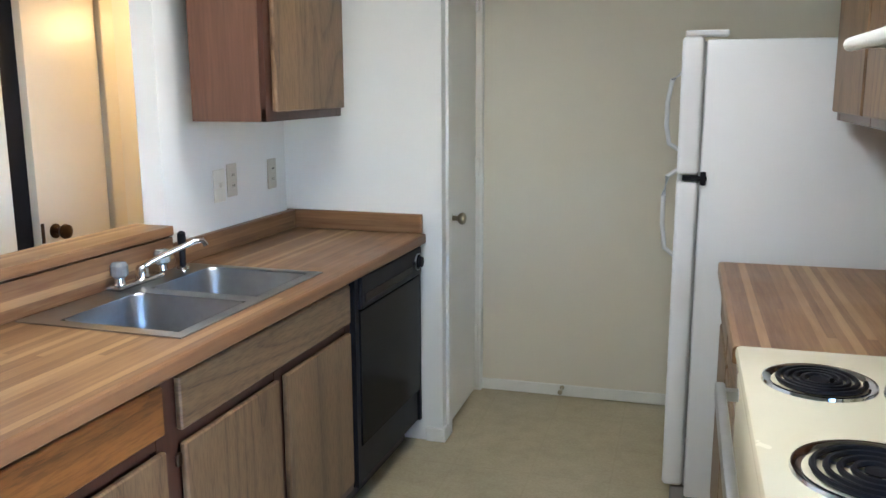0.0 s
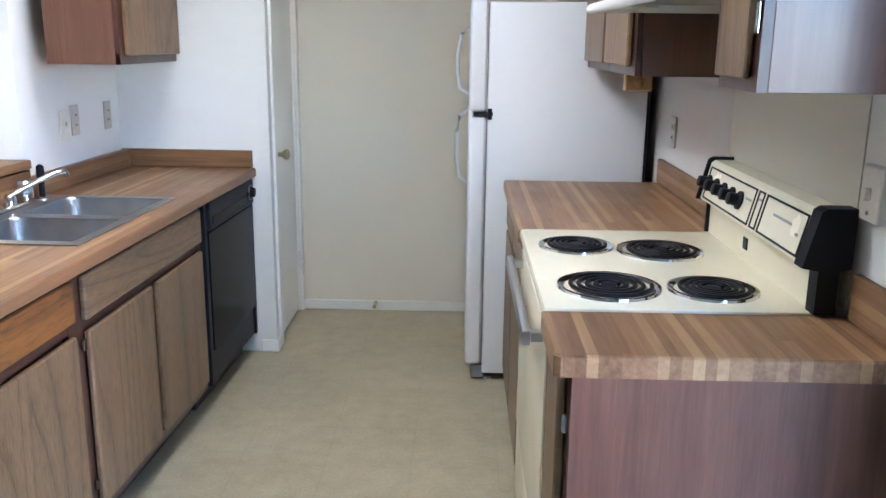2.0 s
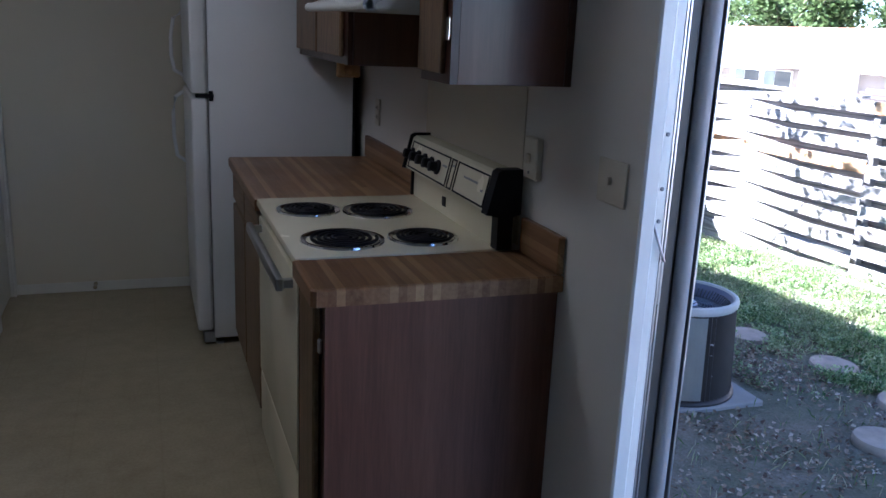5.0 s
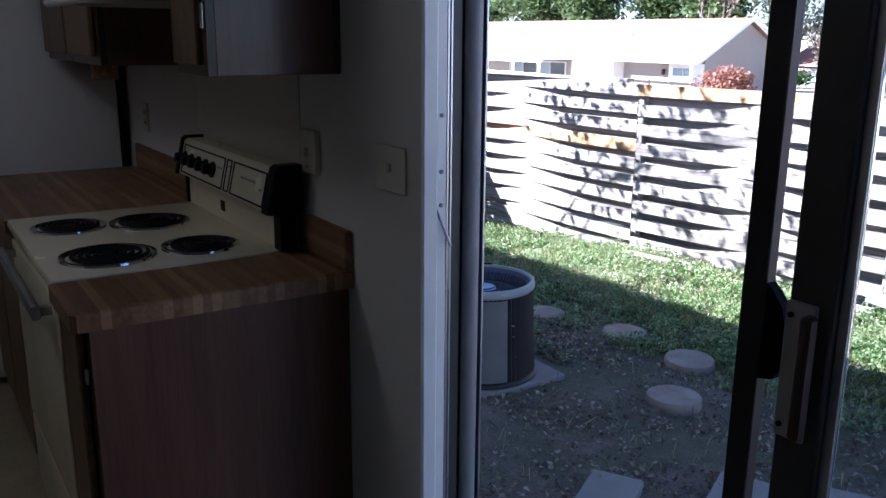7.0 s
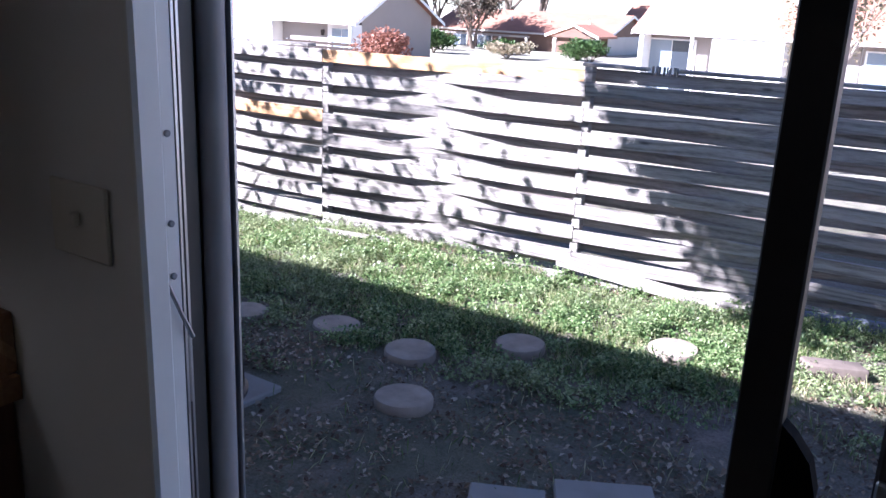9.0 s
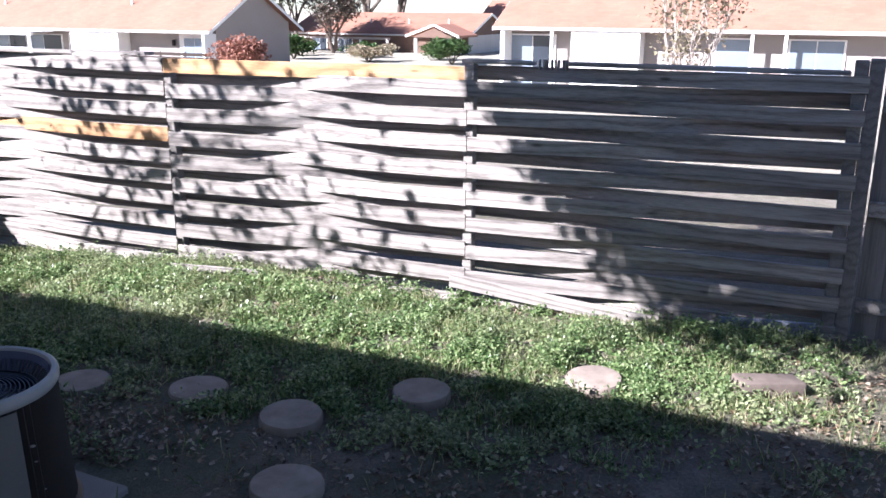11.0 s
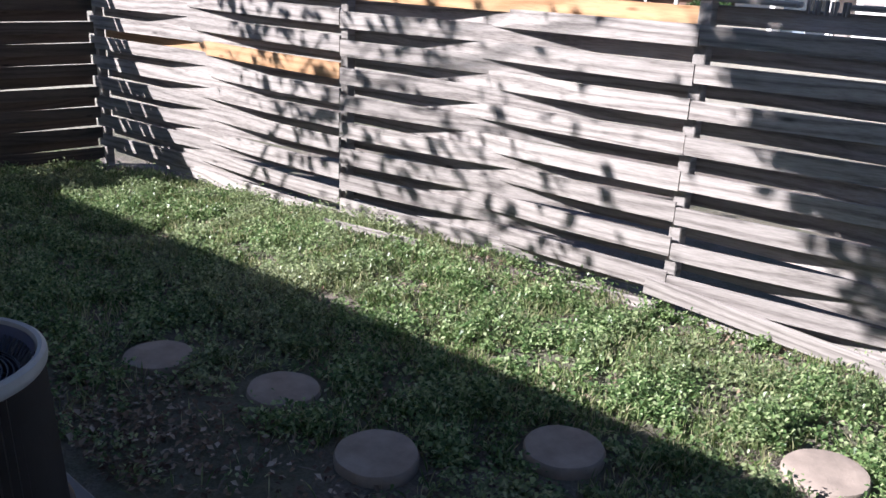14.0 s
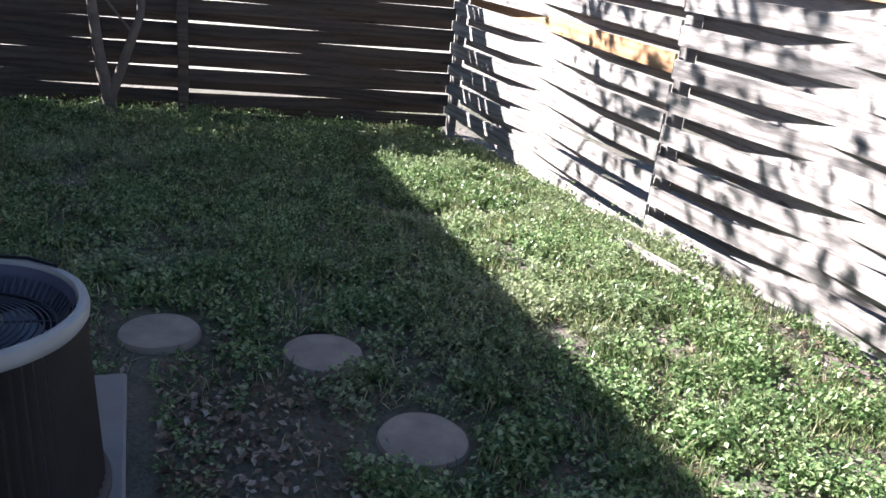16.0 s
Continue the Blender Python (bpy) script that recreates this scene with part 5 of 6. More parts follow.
while len(twigs) < 1400:
    x, y = yard_spot(1.95, 6.8, -0.8, 8.0)
    if rng.random() < 0.7 * weed_density(x, y):
        continue
    twigs.append((x, y, ground_z(x, y) + 0.008))
leaf_mesh("fallen_twigs", twigs, M_BARETWIG, "thin dry twigs scattered on the soil", "twigs", 0.11, 0.2, wide=0.022)

# round stepping stones
pv = None
for k, (px, py, zt) in enumerate(PAVERS):
    m = pose(px, py, zt - 0.05, 1.6 * math.sin(k * 2.1), 1.6 * math.cos(k * 1.7), 50 * k)
    if pv is None:
        own = lathe([(0.140, -0.02), (0.146, 0.0), (0.147, 0.035), (0.141, 0.048), (0.13, 0.051), (0.06, 0.0505), (0.004, 0.050)], (0, 0, 0), "z", 36)
        for v in own.verts:
            a = math.atan2(v.co.y, v.co.x)
            q = 1 + 0.012 * math.sin(3 * a) + 0.008 * math.sin(7 * a + 1)
            v.co.x, v.co.y = v.co.x * q, v.co.y * q
        pv = solo("stepping_stone", own, M_PAVER, "round concrete stepping stone in the weeds", "stepping stone", group="stepping stones across the yard", smooth=True)
        pv.matrix_basis = m
    else:
        copy_thing(pv, m)
# an old round dent in the soil where a stone has been
own = ring_tube((4.44, 2.27, ground_z(4.44, 2.27) + 0.002), 0.135, 0.016, 36, 8)
solo("soil_ring", own, M_GROUND, "round imprint of a missing stone in bare soil", "soil imprint", (4.44, 2.27, ground_z(4.44, 2.27)), smooth=True)
gz = ground_z(3.76, 2.2)
solo("dry_stem", tube([(3.76, 2.20, gz - 0.01), (3.763, 2.196, gz + 0.07), (3.757, 2.206, gz + 0.16)], 0.003, 5, None, 0.0015), M_BARK, "thin dry upright stem in bare soil", "stem", (3.76, 2.20, gz))
# rectangular step slabs by the door
for cx, cy, w, h, a in ((3.42, 1.62, 0.40, 0.30, 26), (3.72, 1.33, 0.40, 0.40, 30), (2.95, 1.95, 0.40, 0.22, 30), (2.35, 0.85, 0.60, 1.10, 0)):
    own = box(-w / 2, w / 2, -h / 2, h / 2, -0.02, 0.05, 0.006)
    o = solo("step_slab", own, M_CONC, "flat grey concrete slab on the soil by the door", "slab", group="concrete slabs by the door")
    zt = ground_z(cx, cy) - 0.004
    o.matrix_basis = pose(cx, cy, zt if w < 0.5 else zt + 0.06, 0, 0, a)

# cooling unit on its pad
pad = solo("unit_pad", box(2.95, 3.735, 3.09, 4.0, -0.50, -0.395, 0.008), M_CONC, "square concrete pad on the soil", "pad", (3.36, 3.6, -0.5))
cu = thing("condenser_unit", (UC.x, UC.y, -0.395), "round brown outdoor cooling unit on a concrete pad", "air conditioner")
ZB, ZTOP = -0.392, 0.140
own = bmesh.new()
n = 132
ra, rb = [], []
for k in range(n):
    a = 2 * math.pi * k / n
    r = UR - (0.014 if k % 2 else 0.0)
    rl = r + 0.024
    ra.append(own.verts.new((UC.x + rl * math.cos(a), UC.y + rl * math.sin(a), ZB + 0.02)))
    rb.append(own.verts.new((UC.x + r * math.cos(a), UC.y + r * math.sin(a), ZTOP - 0.02)))
for k in range(n):
    own.faces.new((ra[k], ra[(k + 1) % n], rb[(k + 1) % n], rb[k]))
part("louvred_shell", own, M_UNITBROWN, cu, "brown ribbed steel shell")
part("base_ring", lathe([(UR, 0), (UR + 0.040, 0), (UR + 0.040, 0.010), (UR + 0.028, 0.020), (UR, 0.028)], (UC.x, UC.y, ZB - 0.002), "z", 64), M_UNITBROWN, cu, smooth=True)
part("top_rim", lathe([(UR - 0.020, -0.040), (UR + 0.003, -0.040), (UR + 0.010, -0.030), (UR + 0.012, -0.014), (UR + 0.008, 0.002), (UR - 0.002, 0.009), (UR - 0.013, 0.006), (UR - 0.018, -0.004), (UR - 0.020, -0.036)], (UC.x, UC.y, ZTOP), "z", 64, cap=False), M_UNITRIM, cu, "faded pale rim", True)
part("throat", lathe([(UR - 0.021, -0.004), (UR - 0.030, -0.03), (UR - 0.050, -0.085), (UR - 0.058, -0.10)], (UC.x, UC.y, ZTOP), "z", 56, cap=False), M_UNITDECK, cu, "smooth bluish inner throat", True)
own = bmesh.new()
a0, a1 = radians(232), radians(262)
seg = 8
lo, hi = [], []
for k in range(seg + 1):
    a = a0 + (a1 - a0) * k / seg
    lo.append(own.verts.new((UC.x + (UR + 0.032) * math.cos(a), UC.y + (UR + 0.032) * math.sin(a), ZB + 0.03)))
    hi.append(own.verts.new((UC.x + (UR + 0.010) * math.cos(a), UC.y + (UR + 0.010) * math.sin(a), ZTOP - 0.045)))
for k in range(seg):
    own.faces.new((lo[k], lo[k + 1], hi[k + 1], hi[k]))
bmesh.ops.solidify(own, geom=own.faces[:], thickness=0.012)
part("service_panel", own, M_UNITPANEL, cu, "faded grey service panel")
for da, z in ((0.16, -0.06), (0.18, -0.12), (0.26, -0.24)):
    a = a1 + da
    part("bolt_head", lathe([(0.009, 0), (0.009, 0.004), (0.004, 0.007)], (UC.x + UR * math.cos(a), UC.y + UR * math.sin(a), z), "z", 8), M_UNITRIM, cu)
part("inner_drum", lathe([(UR - 0.028, ZB + 0.03), (UR - 0.028, ZTOP - 0.05)], (UC.x, UC.y, 0), "z", 48, cap=False), M_UNITDECK, cu, smooth=True)
part("deck", lathe([(UR - 0.03, 0), (UR - 0.03, 0.01), (0.02, 0.01)], (UC.x, UC.y, ZTOP - 0.18), "z", 40), M_UNITDECK, cu, "bluish steel fan deck")
gr = part("fan_guard", ring_tube((UC.x, UC.y, ZTOP - 0.04), 0.074, 0.003, 28, 5), M_UNITBLUE, cu, "dark wire fan guard")
for k in range(1, 12):
    r = 0.075 + k * 0.0148
    part("guard_ring", ring_tube((UC.x, UC.y, ZTOP - 0.045 - 0.040 * (r / 0.26) ** 2), r, 0.0028, 44, 5), M_UNITBLUE, gr)
for k in range(6):
    own = bmesh.new()
    a = radians(60 * k + 12)
    tube([(UC.x + 0.03 * math.cos(a), UC.y + 0.03 * math.sin(a), ZTOP - 0.048), (UC.x + 0.17 * math.cos(a), UC.y + 0.17 * math.sin(a), ZTOP - 0.066), (UC.x + 0.236 * math.cos(a), UC.y + 0.236 * math.sin(a), ZTOP - 0.08)], 0.0035, 6, own)
    part("guard_spoke", own, M_UNITBLUE, gr)
part("fan_hub", lathe([(0.082, 0), (0.082, 0.075), (0.076, 0.082), (0.030, 0.086), (0.004, 0.086)], (UC.x, UC.y, ZTOP - 0.125), "z", 32), M_BLADE, cu, "dull silver motor cover", True)
fins = part("fin_ring", ring_tube((UC.x, UC.y, ZTOP - 0.068), UR - 0.063, 0.003, 48, 5), M_UNITBLUE, cu, "ring of short dark radial fins")
for k in range(72):
    a = 2 * math.pi * k / 72
    own = bmesh.new()
    tube([(UC.x + (UR - 0.034) * math.cos(a), UC.y + (UR - 0.034) * math.sin(a), ZTOP - 0.028), (UC.x + (UR - 0.062) * math.cos(a), UC.y + (UR - 0.062) * math.sin(a), ZTOP - 0.066)], 0.0042, 4, own)
    part("fin", own, M_UNITBLUE, fins)
for k in range(4):
    a = radians(90 * k + 30)
    own = bmesh.new()
    vs = []
    for r, w, dz in ((0.05, 0.35, 0.015), (0.15, 0.42, 0.022), (0.215, 0.38, 0.02)):
        for s in (-1, 1):
            vs.append(own.verts.new((UC.x + r * math.cos(a + s * w), UC.y + r * math.sin(a + s * w), ZTOP - 0.105 + s * dz)))
    own.faces.new((vs[0], vs[1], vs[3], vs[2]))
    own.faces.new((vs[2], vs[3], vs[5], vs[4]))
    bmesh.ops.solidify(own, geom=own.faces[:], thickness=0.004)
    part("fan_blade", own, M_BLADE, cu, "grey fan blade")
part("cable", tube([(UC.x + 0.046, UC.y + 0.282, ZTOP + 0.010), (UC.x + 0.137, UC.y + 0.25, ZTOP + 0.014), (UC.x + 0.21, UC.y + 0.196, ZTOP + 0.012), (UC.x + 0.224, UC.y + 0.164, ZTOP - 0.03)], 0.005, 6), M_BLACKM, cu, "thin dark cable on the rim")

# ---------------------------------------------------------------- woven board fences
BH, BT = 0.108, 0.019
FTOP = 1.056


def board_mesh(length, sign, d=0.072, bh=BH, bend=1.0):
    """A thin board bent from one side of its first post to the other side of the next."""
    n2 = 14
    vs, fs = [], []
    for k in range(n2 + 1):
        u = k / n2
        off = sign * d * math.cos(math.pi * min(1, max(0, (u - 0.04) / 0.92)) ** bend)
        for dy, z in ((-BT / 2, 0.002), (-BT / 2, bh - 0.002), (BT / 2, bh), (BT / 2, 0.0)):
            vs.append((u * length, off + dy, z))
    for k in range(n2):
        for j in range(4):
            a, c2 = 4 * k + j, 4 * k + (j + 1) % 4
            fs.append((a, c2, c2 + 4, a + 4))
    fs.append((0, 1, 2, 3))
    e = 4 * n2
    fs.append((e + 3, e + 2, e + 1, e))
    m2 = bpy.data.meshes.new("board")
    m2.from_pydata(vs, [], fs)
    m2.update()
    return m2


def with_mat(m2, mat):
    m2.materials.append(mat)
    return m2


def fence_bay(fence, p, q, zfirst, pitch, rows, first, mat, special={}, bh=BH, rnd=random.Random(4)):
    """Boards between posts p and q. zfirst: underside of the top board; first: its side at p, -1 for the yard side."""
    p, q = Vector((*p, 0)), Vector((*q, 0))
    d2 = q - p
    ang = math.degrees(math.atan2(d2.y, d2.x))
    ln = d2.length - 0.006
    base = {(s, e): board_mesh(ln, s, bh=bh, bend=e) for s in (-1, 1) for e in (0.78, 0.9, 1.05, 1.25)}
    made = {}
    for r in range(rows):
        s = first * (-1 if r % 2 else 1)
        mt = special.get(r, mat)
        e = rnd.choice((0.78, 0.9, 1.05, 1.25))
        key = (s, e, mt.name)
        if key not in made:
            made[key] = with_mat(base[(s, e)].copy(), mt)
        o = new("board", made[key])
        o.parent = fence
        z = zfirst - pitch * r + rnd.uniform(-0.007, 0.007)
        o.matrix_basis = Matrix.Translation(-fence.location) @ pose(p.x, p.y, z, 0, rnd.uniform(-0.25, 0.25), ang) @ Matrix.Translation((0.003, rnd.uniform(-0.003, 0.003), 0))
        if mt is M_NEWBOARD:
            o["label"] = "new orange cedar board"


def post(fence, x, y, z0, z1, w=0.07, mat=M_POST, ang=0.0):
    own = box(-w / 2, w / 2, -w / 2, w / 2, z0, z1, 0.006)
    bmesh.ops.rotate(own, verts=own.verts, cent=(0, 0, 0), matrix=Matrix.Rotation(radians(ang), 3, "Z"))
    bmesh.ops.translate(own, verts=own.verts, vec=(x, y, 0))
    part("post", own, mat, fence)


PK, PA, PB, PC, PD = (6.44, 8.45), (6.625, 5.385), (6.850, 2.997), (7.06, 0.62), (7.20, -1.80)
fe = thing("fence", (6.75, 4.0, -0.6), "weathered grey basket-weave board fence with two new boards", "fence")
fence_bay(fe, PK, PA, 0.950, 0.0865, 19, 1, M_BOARD, {6: M_NEWBOARD})
fence_bay(fe, PA, PB, 0.938, 0.0905, 17, -1, M_BOARD, {0: M_NEWBOARD})
fence_bay(fe, PB, PC, 0.956, 0.0930, 17, 1, M_BOARD, bh=0.095)
for x, y, top in ((*PK, FTOP + 0.02), (*PA, FTOP - 0.03), (*PB, FTOP + 0.015)):
    post(fe, x, y, ground_z(x, y) - 0.25, top)
post(fe, 7.035, 0.665, ground_z(*PC) - 0.25, FTOP + 0.09, 0.075)
post(fe, 7.045, 0.585, ground_z(*PC) - 0.25, FTOP + 0.10, 0.08)


def loose_board(name, p, q, h, mat, label, parent=None, t=0.019, flat=False):
    p, q = Vector(p), Vector(q)
    ln = (q - p).length
    own = box(0, ln, -h / 2 if flat else -t / 2, h / 2 if flat else t / 2, 0, t if flat else h, 0.002)
    me2 = mesh_from(own, name, mat, (0, 0, 0))
    o = new(name, me2)
    d2 = (q - p).normalized()
    rot = d2.to_track_quat("X", "Z").to_matrix().to_4x4()
    if parent is not None:
        o.parent = parent
        o.matrix_basis = Matrix.Translation(Vector(p) - parent.location) @ rot
        o["label"] = label
    else:
        o.matrix_basis = Matrix.Translation(p) @ rot
    return o


loose_board("cap_board", (6.42, 8.4, FTOP + 0.003), (6.60, 5.55, FTOP + 0.006), 0.11, M_BOARD, "flat weathered cap board", fe, 0.025, True)
loose_board("cap_board", (6.86, 3.05, FTOP + 0.016), (6.89, 2.57, FTOP + 0.010), 0.10, M_BOARD, "flat weathered cap board", fe, 0.025, True)
loose_board("cap_board", (6.91, 2.34, FTOP + 0.012), (7.03, 0.72, FTOP + 0.004), 0.10, M_BOARD, "flat weathered cap board", fe, 0.025, True)
loose_board("skirt_board", (6.728, 3.09, -0.462), (6.820, 1.70, -0.585), 0.095, M_BOARD, "leaning skirt board", fe, 0.022)
loose_board("skirt_board", (6.700, 3.56, -0.605), (6.745, 3.01, -0.588), 0.085, M_BOARD, "short skirt board at the ground", fe, 0.022)
loose_board("skirt_board", (6.775, 2.97, -0.655), (6.905, 1.30, -0.600), 0.11, M_BOARD, "low skirt board", fe, 0.022)
loose_board("skirt_board", (6.905, 1.28, -0.565), (6.945, 0.72, -0.535), 0.115, M_BLUEBOARD, "low skirt board with faded blue paint", fe, 0.022)
for k in range(8):
    loose_board("picket", (6.93, 2.545 - 0.026 * k, FTOP - 0.02), (6.932, 2.545 - 0.026 * k + 0.004 * math.sin(k * 2.3), FTOP + 0.045), 0.016, M_BOARD, "short grey picket on the fence top", fe, 0.014)
loose_board("edging_board", (6.28, 5.25, ground_z(6.28, 5.25) + 0.03), (6.37, 4.45, ground_z(6.37, 4.45) + 0.03), 0.05, M_BOARD, "", None, 0.02)
tagged(bpy.data.objects["edging_board"], "pale broken edging board lying in the weeds", "board")

fn = thing("fence", (4.5, 9.0, -0.7), "brown basket-weave board fence darkened for shade, light slits between boards", "fence")
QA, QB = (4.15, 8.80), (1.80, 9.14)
fence_bay(fn, (PK[0] - 0.06, PK[1] + 0.02), QA, 1.21, 0.0925, 22, 1, M_SHADEBOARD, bh=0.099)
fence_bay(fn, QA, QB, 1.21, 0.0925, 22, -1, M_SHADEBOARD, bh=0.099)
for x, y in (QA, QB):
    post(fn, x, y, ground_z(x, y) - 0.25, FTOP + 0.27)
post(fn, QA[0] - 0.01, QA[1] - 0.115, ground_z(*QA) - 0.1, FTOP + 0.27, 0.085, M_SHADEBOARD)


# plank gate beyond the double post: three rails, a slanted brace and upright planks behind them
gt = thing("gate", (7.12, 0.02, -0.55), "grey weathered plank gate with rails and a slanted brace", "gate")
for k in range(8):
    part("plank", box(7.115, 7.133, 0.530 - 0.142 * (k + 1) + 0.004, 0.530 - 0.142 * k, -0.55, 1.02 - 0.012 * (k % 3), 0.002), M_UPRIGHT, gt)
for z in (-0.36, 0.24, 0.84):
    part("rail", box(7.078, 7.114, -0.61, 0.525, z, z + 0.09, 0.003), M_BOARD, gt)
for z0, z1 in ((-0.265, 0.235), (0.335, 0.835)):
    own = bmesh.new()
    vs = [[own.verts.new((x, y, z)) for y, z in ((0.46, z1), (0.34, z1), (-0.58, z0), (-0.46, z0))] for x in (7.080, 7.112)]
    own.faces.new(vs[0])
    own.faces.new(vs[1])
    for k in range(4):
        own.faces.new((vs[0][k], vs[0][(k + 1) % 4], vs[1][(k + 1) % 4], vs[1][k]))
    part("brace", own, M_BOARD, gt)
part("cap_rail", box(7.07, 7.15, -0.61, 0.525, 1.022, 1.05, 0.003), M_BOARD, gt)
f3 = thing("fence", (7.16, -1.2, -0.6), "weathered grey basket-weave board fence past the gate", "fence")
fence_bay(f3, (7.13, -0.66), PD, 0.975, 0.094, 17, 1, M_BOARD, bh=0.099)
post(f3, 7.12, -0.655, ground_z(7.1, -0.65) - 0.25, FTOP + 0.06)
post(f3, *PD, ground_z(*PD) - 0.25, FTOP + 0.02)

# a weathered block lies in the weeds near the fence end
own = box(-0.175, 0.175, -0.075, 0.075, -0.06, 0.085, 0.018, seg=2)
for v in own.verts:
    v.co += 0.012 * noise.noise_vector(v.co * 9.0)
rk = solo("stone_block", own, M_STONE, "worn rectangular stone block lying in the weeds", "stone block", smooth=True)
rk.matrix_basis = pose(5.93, 0.92, ground_z(5.93, 0.92), 2, 3, -57)


# ---------------------------------------------------------------- trees and bushes
def grow(own, p, d, ln, r, depth, rnd, spread=0.6, tips=None, up=0.12):
    """Limbs that fork and thin out; collects the tips."""
    pts = [p]
    q = p.copy()
    dd = d.copy()
    for k in range(4):
        dd = (dd + Vector((rnd.uniform(-0.16, 0.16), rnd.uniform(-0.16, 0.16), rnd.uniform(-0.05, 0.1) + up * 0.3))).normalized()
        q = q + dd * ln / 4
        pts.append(q.copy())
        if tips is not None and depth <= 1:
            tips.append(q.copy())
    tube(pts, r, 7 if depth > 1 else 4, own, r * 0.6)
    if depth == 0:
        return
    for k in range(rnd.choice((2, 3, 3))):
        nd = (dd + Vector((rnd.uniform(-spread, spread), rnd.uniform(-spread, spread), rnd.uniform(-0.15, spread * 0.6) + up))).normalized()
        start = pts[rnd.choice((2, 3, 4))]
        grow(own, start, nd, ln * rnd.uniform(0.6, 0.85), r * 0.58, depth - 1, rnd, spread, tips, up)


def cloud(rnd, tips, n, spread):
    out = []
    for k in range(n):
        c2 = rnd.choice(tips)
        out.append((c2.x + rnd.gauss(0, spread), c2.y + rnd.gauss(0, spread), c2.z + rnd.gauss(0, spread * 0.8)))
    return out


def tree(name, base, h, label, bark, leafmat, leaves, leaf, depth=4, seed=1, spread=0.6, r=None, stems=1, lspread=0.25, up=0.12, lean=(0, 0)):
    rnd = random.Random(seed)
    t = thing(name, base, label, "tree")
    own = bmesh.new()
    tips = []
    for s in range(stems):
        d2 = Vector((rnd.uniform(-0.3, 0.3) * (stems > 1) + lean[0], rnd.uniform(-0.3, 0.3) * (stems > 1) + lean[1], 1)).normalized()
        grow(own, Vector(base) + Vector((0.05 * s, 0, 0)), d2, h * 0.36, r or h * 0.022, depth, rnd, spread, tips, up)
    part("trunk", own, bark, t, smooth=True)
    if leaves:
        leaf_mesh("crown", cloud(rnd, tips, leaves, lspread), leafmat, "", "", leaf, 2.0, parent=t)
    return t


# forked yard tree by the brown fence; its crown spreads over the yard and dapples the boards
rnd = random.Random(11)
yt = thing("tree", (3.56, 8.52, ground_z(3.56, 8.52)), "forked yard tree with grey bark by the fence", "tree")
b0 = Vector((3.56, 8.52, ground_z(3.56, 8.52) - 0.05))
own = bmesh.new()
tube([b0, b0 + Vector((0.01, 0, 0.18)), b0 + Vector((-0.05, 0, 0.55)), b0 + Vector((-0.12, 0.02, 1.3)), b0 + Vector((-0.16, -0.05, 2.2)), b0 + Vector((-0.3, -0.5, 3.4))], 0.066, 12, own, 0.010)
part("trunk", own, M_BARK, yt, smooth=True)
own = tube([b0 + Vector((0.0, 0, 0.16)), b0 + Vector((0.10, 0.01, 0.42)), b0 + Vector((0.26, 0.0, 0.85)), b0 + Vector((0.32, -0.03, 1.4)), b0 + Vector((0.30, -0.3, 2.4)), b0 + Vector((0.35, -1.2, 3.6))], 0.048, 10, None, 0.008)
part("trunk", own, M_BARK, yt, smooth=True)
own = tube([b0 + Vector((-0.10, 0.02, 1.15)), b0 + Vector((0.02, 0.02, 0.95)), b0 + Vector((0.20, 0.0, 0.72))], 0.014, 8, None, 0.01)
part("branch", own, M_BARK, yt, smooth=True)
own = bmesh.new()
tips = []
for end in ((3.3, 5.6, 4.3), (2.7, 5.6, 4.6), (3.0, 4.3, 4.4), (3.4, 3.4, 4.2)):
    s0 = b0 + (Vector((-0.3, -0.5, 3.4)) if end[0] < 3.5 else Vector((0.35, -1.2, 3.6)))
    e = Vector(end)
    mid = (s0 + e) / 2 + Vector((0, 0, 0.35))
    tube([s0, (s0 + mid) / 2 + Vector((0, 0, 0.1)), mid, (mid + e) / 2 + Vector((0.05, 0, 0.1)), e], 0.009, 6, own, 0.004)
    for k in range(5):
        d2 = Vector((rnd.uniform(-0.8, 0.8), rnd.uniform(-0.9, 0.5), rnd.uniform(-0.2, 0.5))).normalized()
        grow(own, e.lerp(mid, rnd.random() * 0.6), d2, 0.55, 0.005, 1, rnd, 0.8, tips, 0.05)
part("limbs", own, M_BARK, yt, smooth=True)
# the thick foliage is on the south side of the crown, the north side is sparse
lv = []
for k in range(25000):
    lv.append((3.4 + rnd.gauss(0, 0.4), rnd.uniform(2.2, 5.4), rnd.uniform(2.5, 4.3)))
lv = [p for p in lv if p[1] < 4.35 + 0.59 * (p[2] - 2.4) + 0.55 * noise.noise((p[0] * 2.2, p[1] * 2.2, p[2] * 2.2)) + 0.25 * noise.noise((p[0] * 6, p[1] * 6, p[2] * 6))]
lv = [p for p in lv if noise.noise((p[0] * 2.6, p[1] * 2.6, p[2] * 2.6)) > -0.36]
# loose sprays of leaves hang round the upper trunk
for n2, yc, zc, sy, sz in ((95, 7.85, 3.25, 0.34, 0.34), (110, 8.05, 2.8, 0.36, 0.36), (55, 8.5, 3.3, 0.3, 0.25), (80, 7.6, 2.5, 0.28, 0.25), (85, 6.95, 3.0, 0.22, 0.40), (70, 6.7, 2.45, 0.3, 0.18), (60, 7.3, 3.4, 0.35, 0.16), (55, 6.2, 2.35, 0.4, 0.12), (35, 5.9, 3.0, 0.3, 0.3)):
    for k in range(n2):
        lv.append((3.45 + rnd.gauss(0, 0.22), yc + rnd.gauss(0, sy), zc + rnd.gauss(0, sz)))
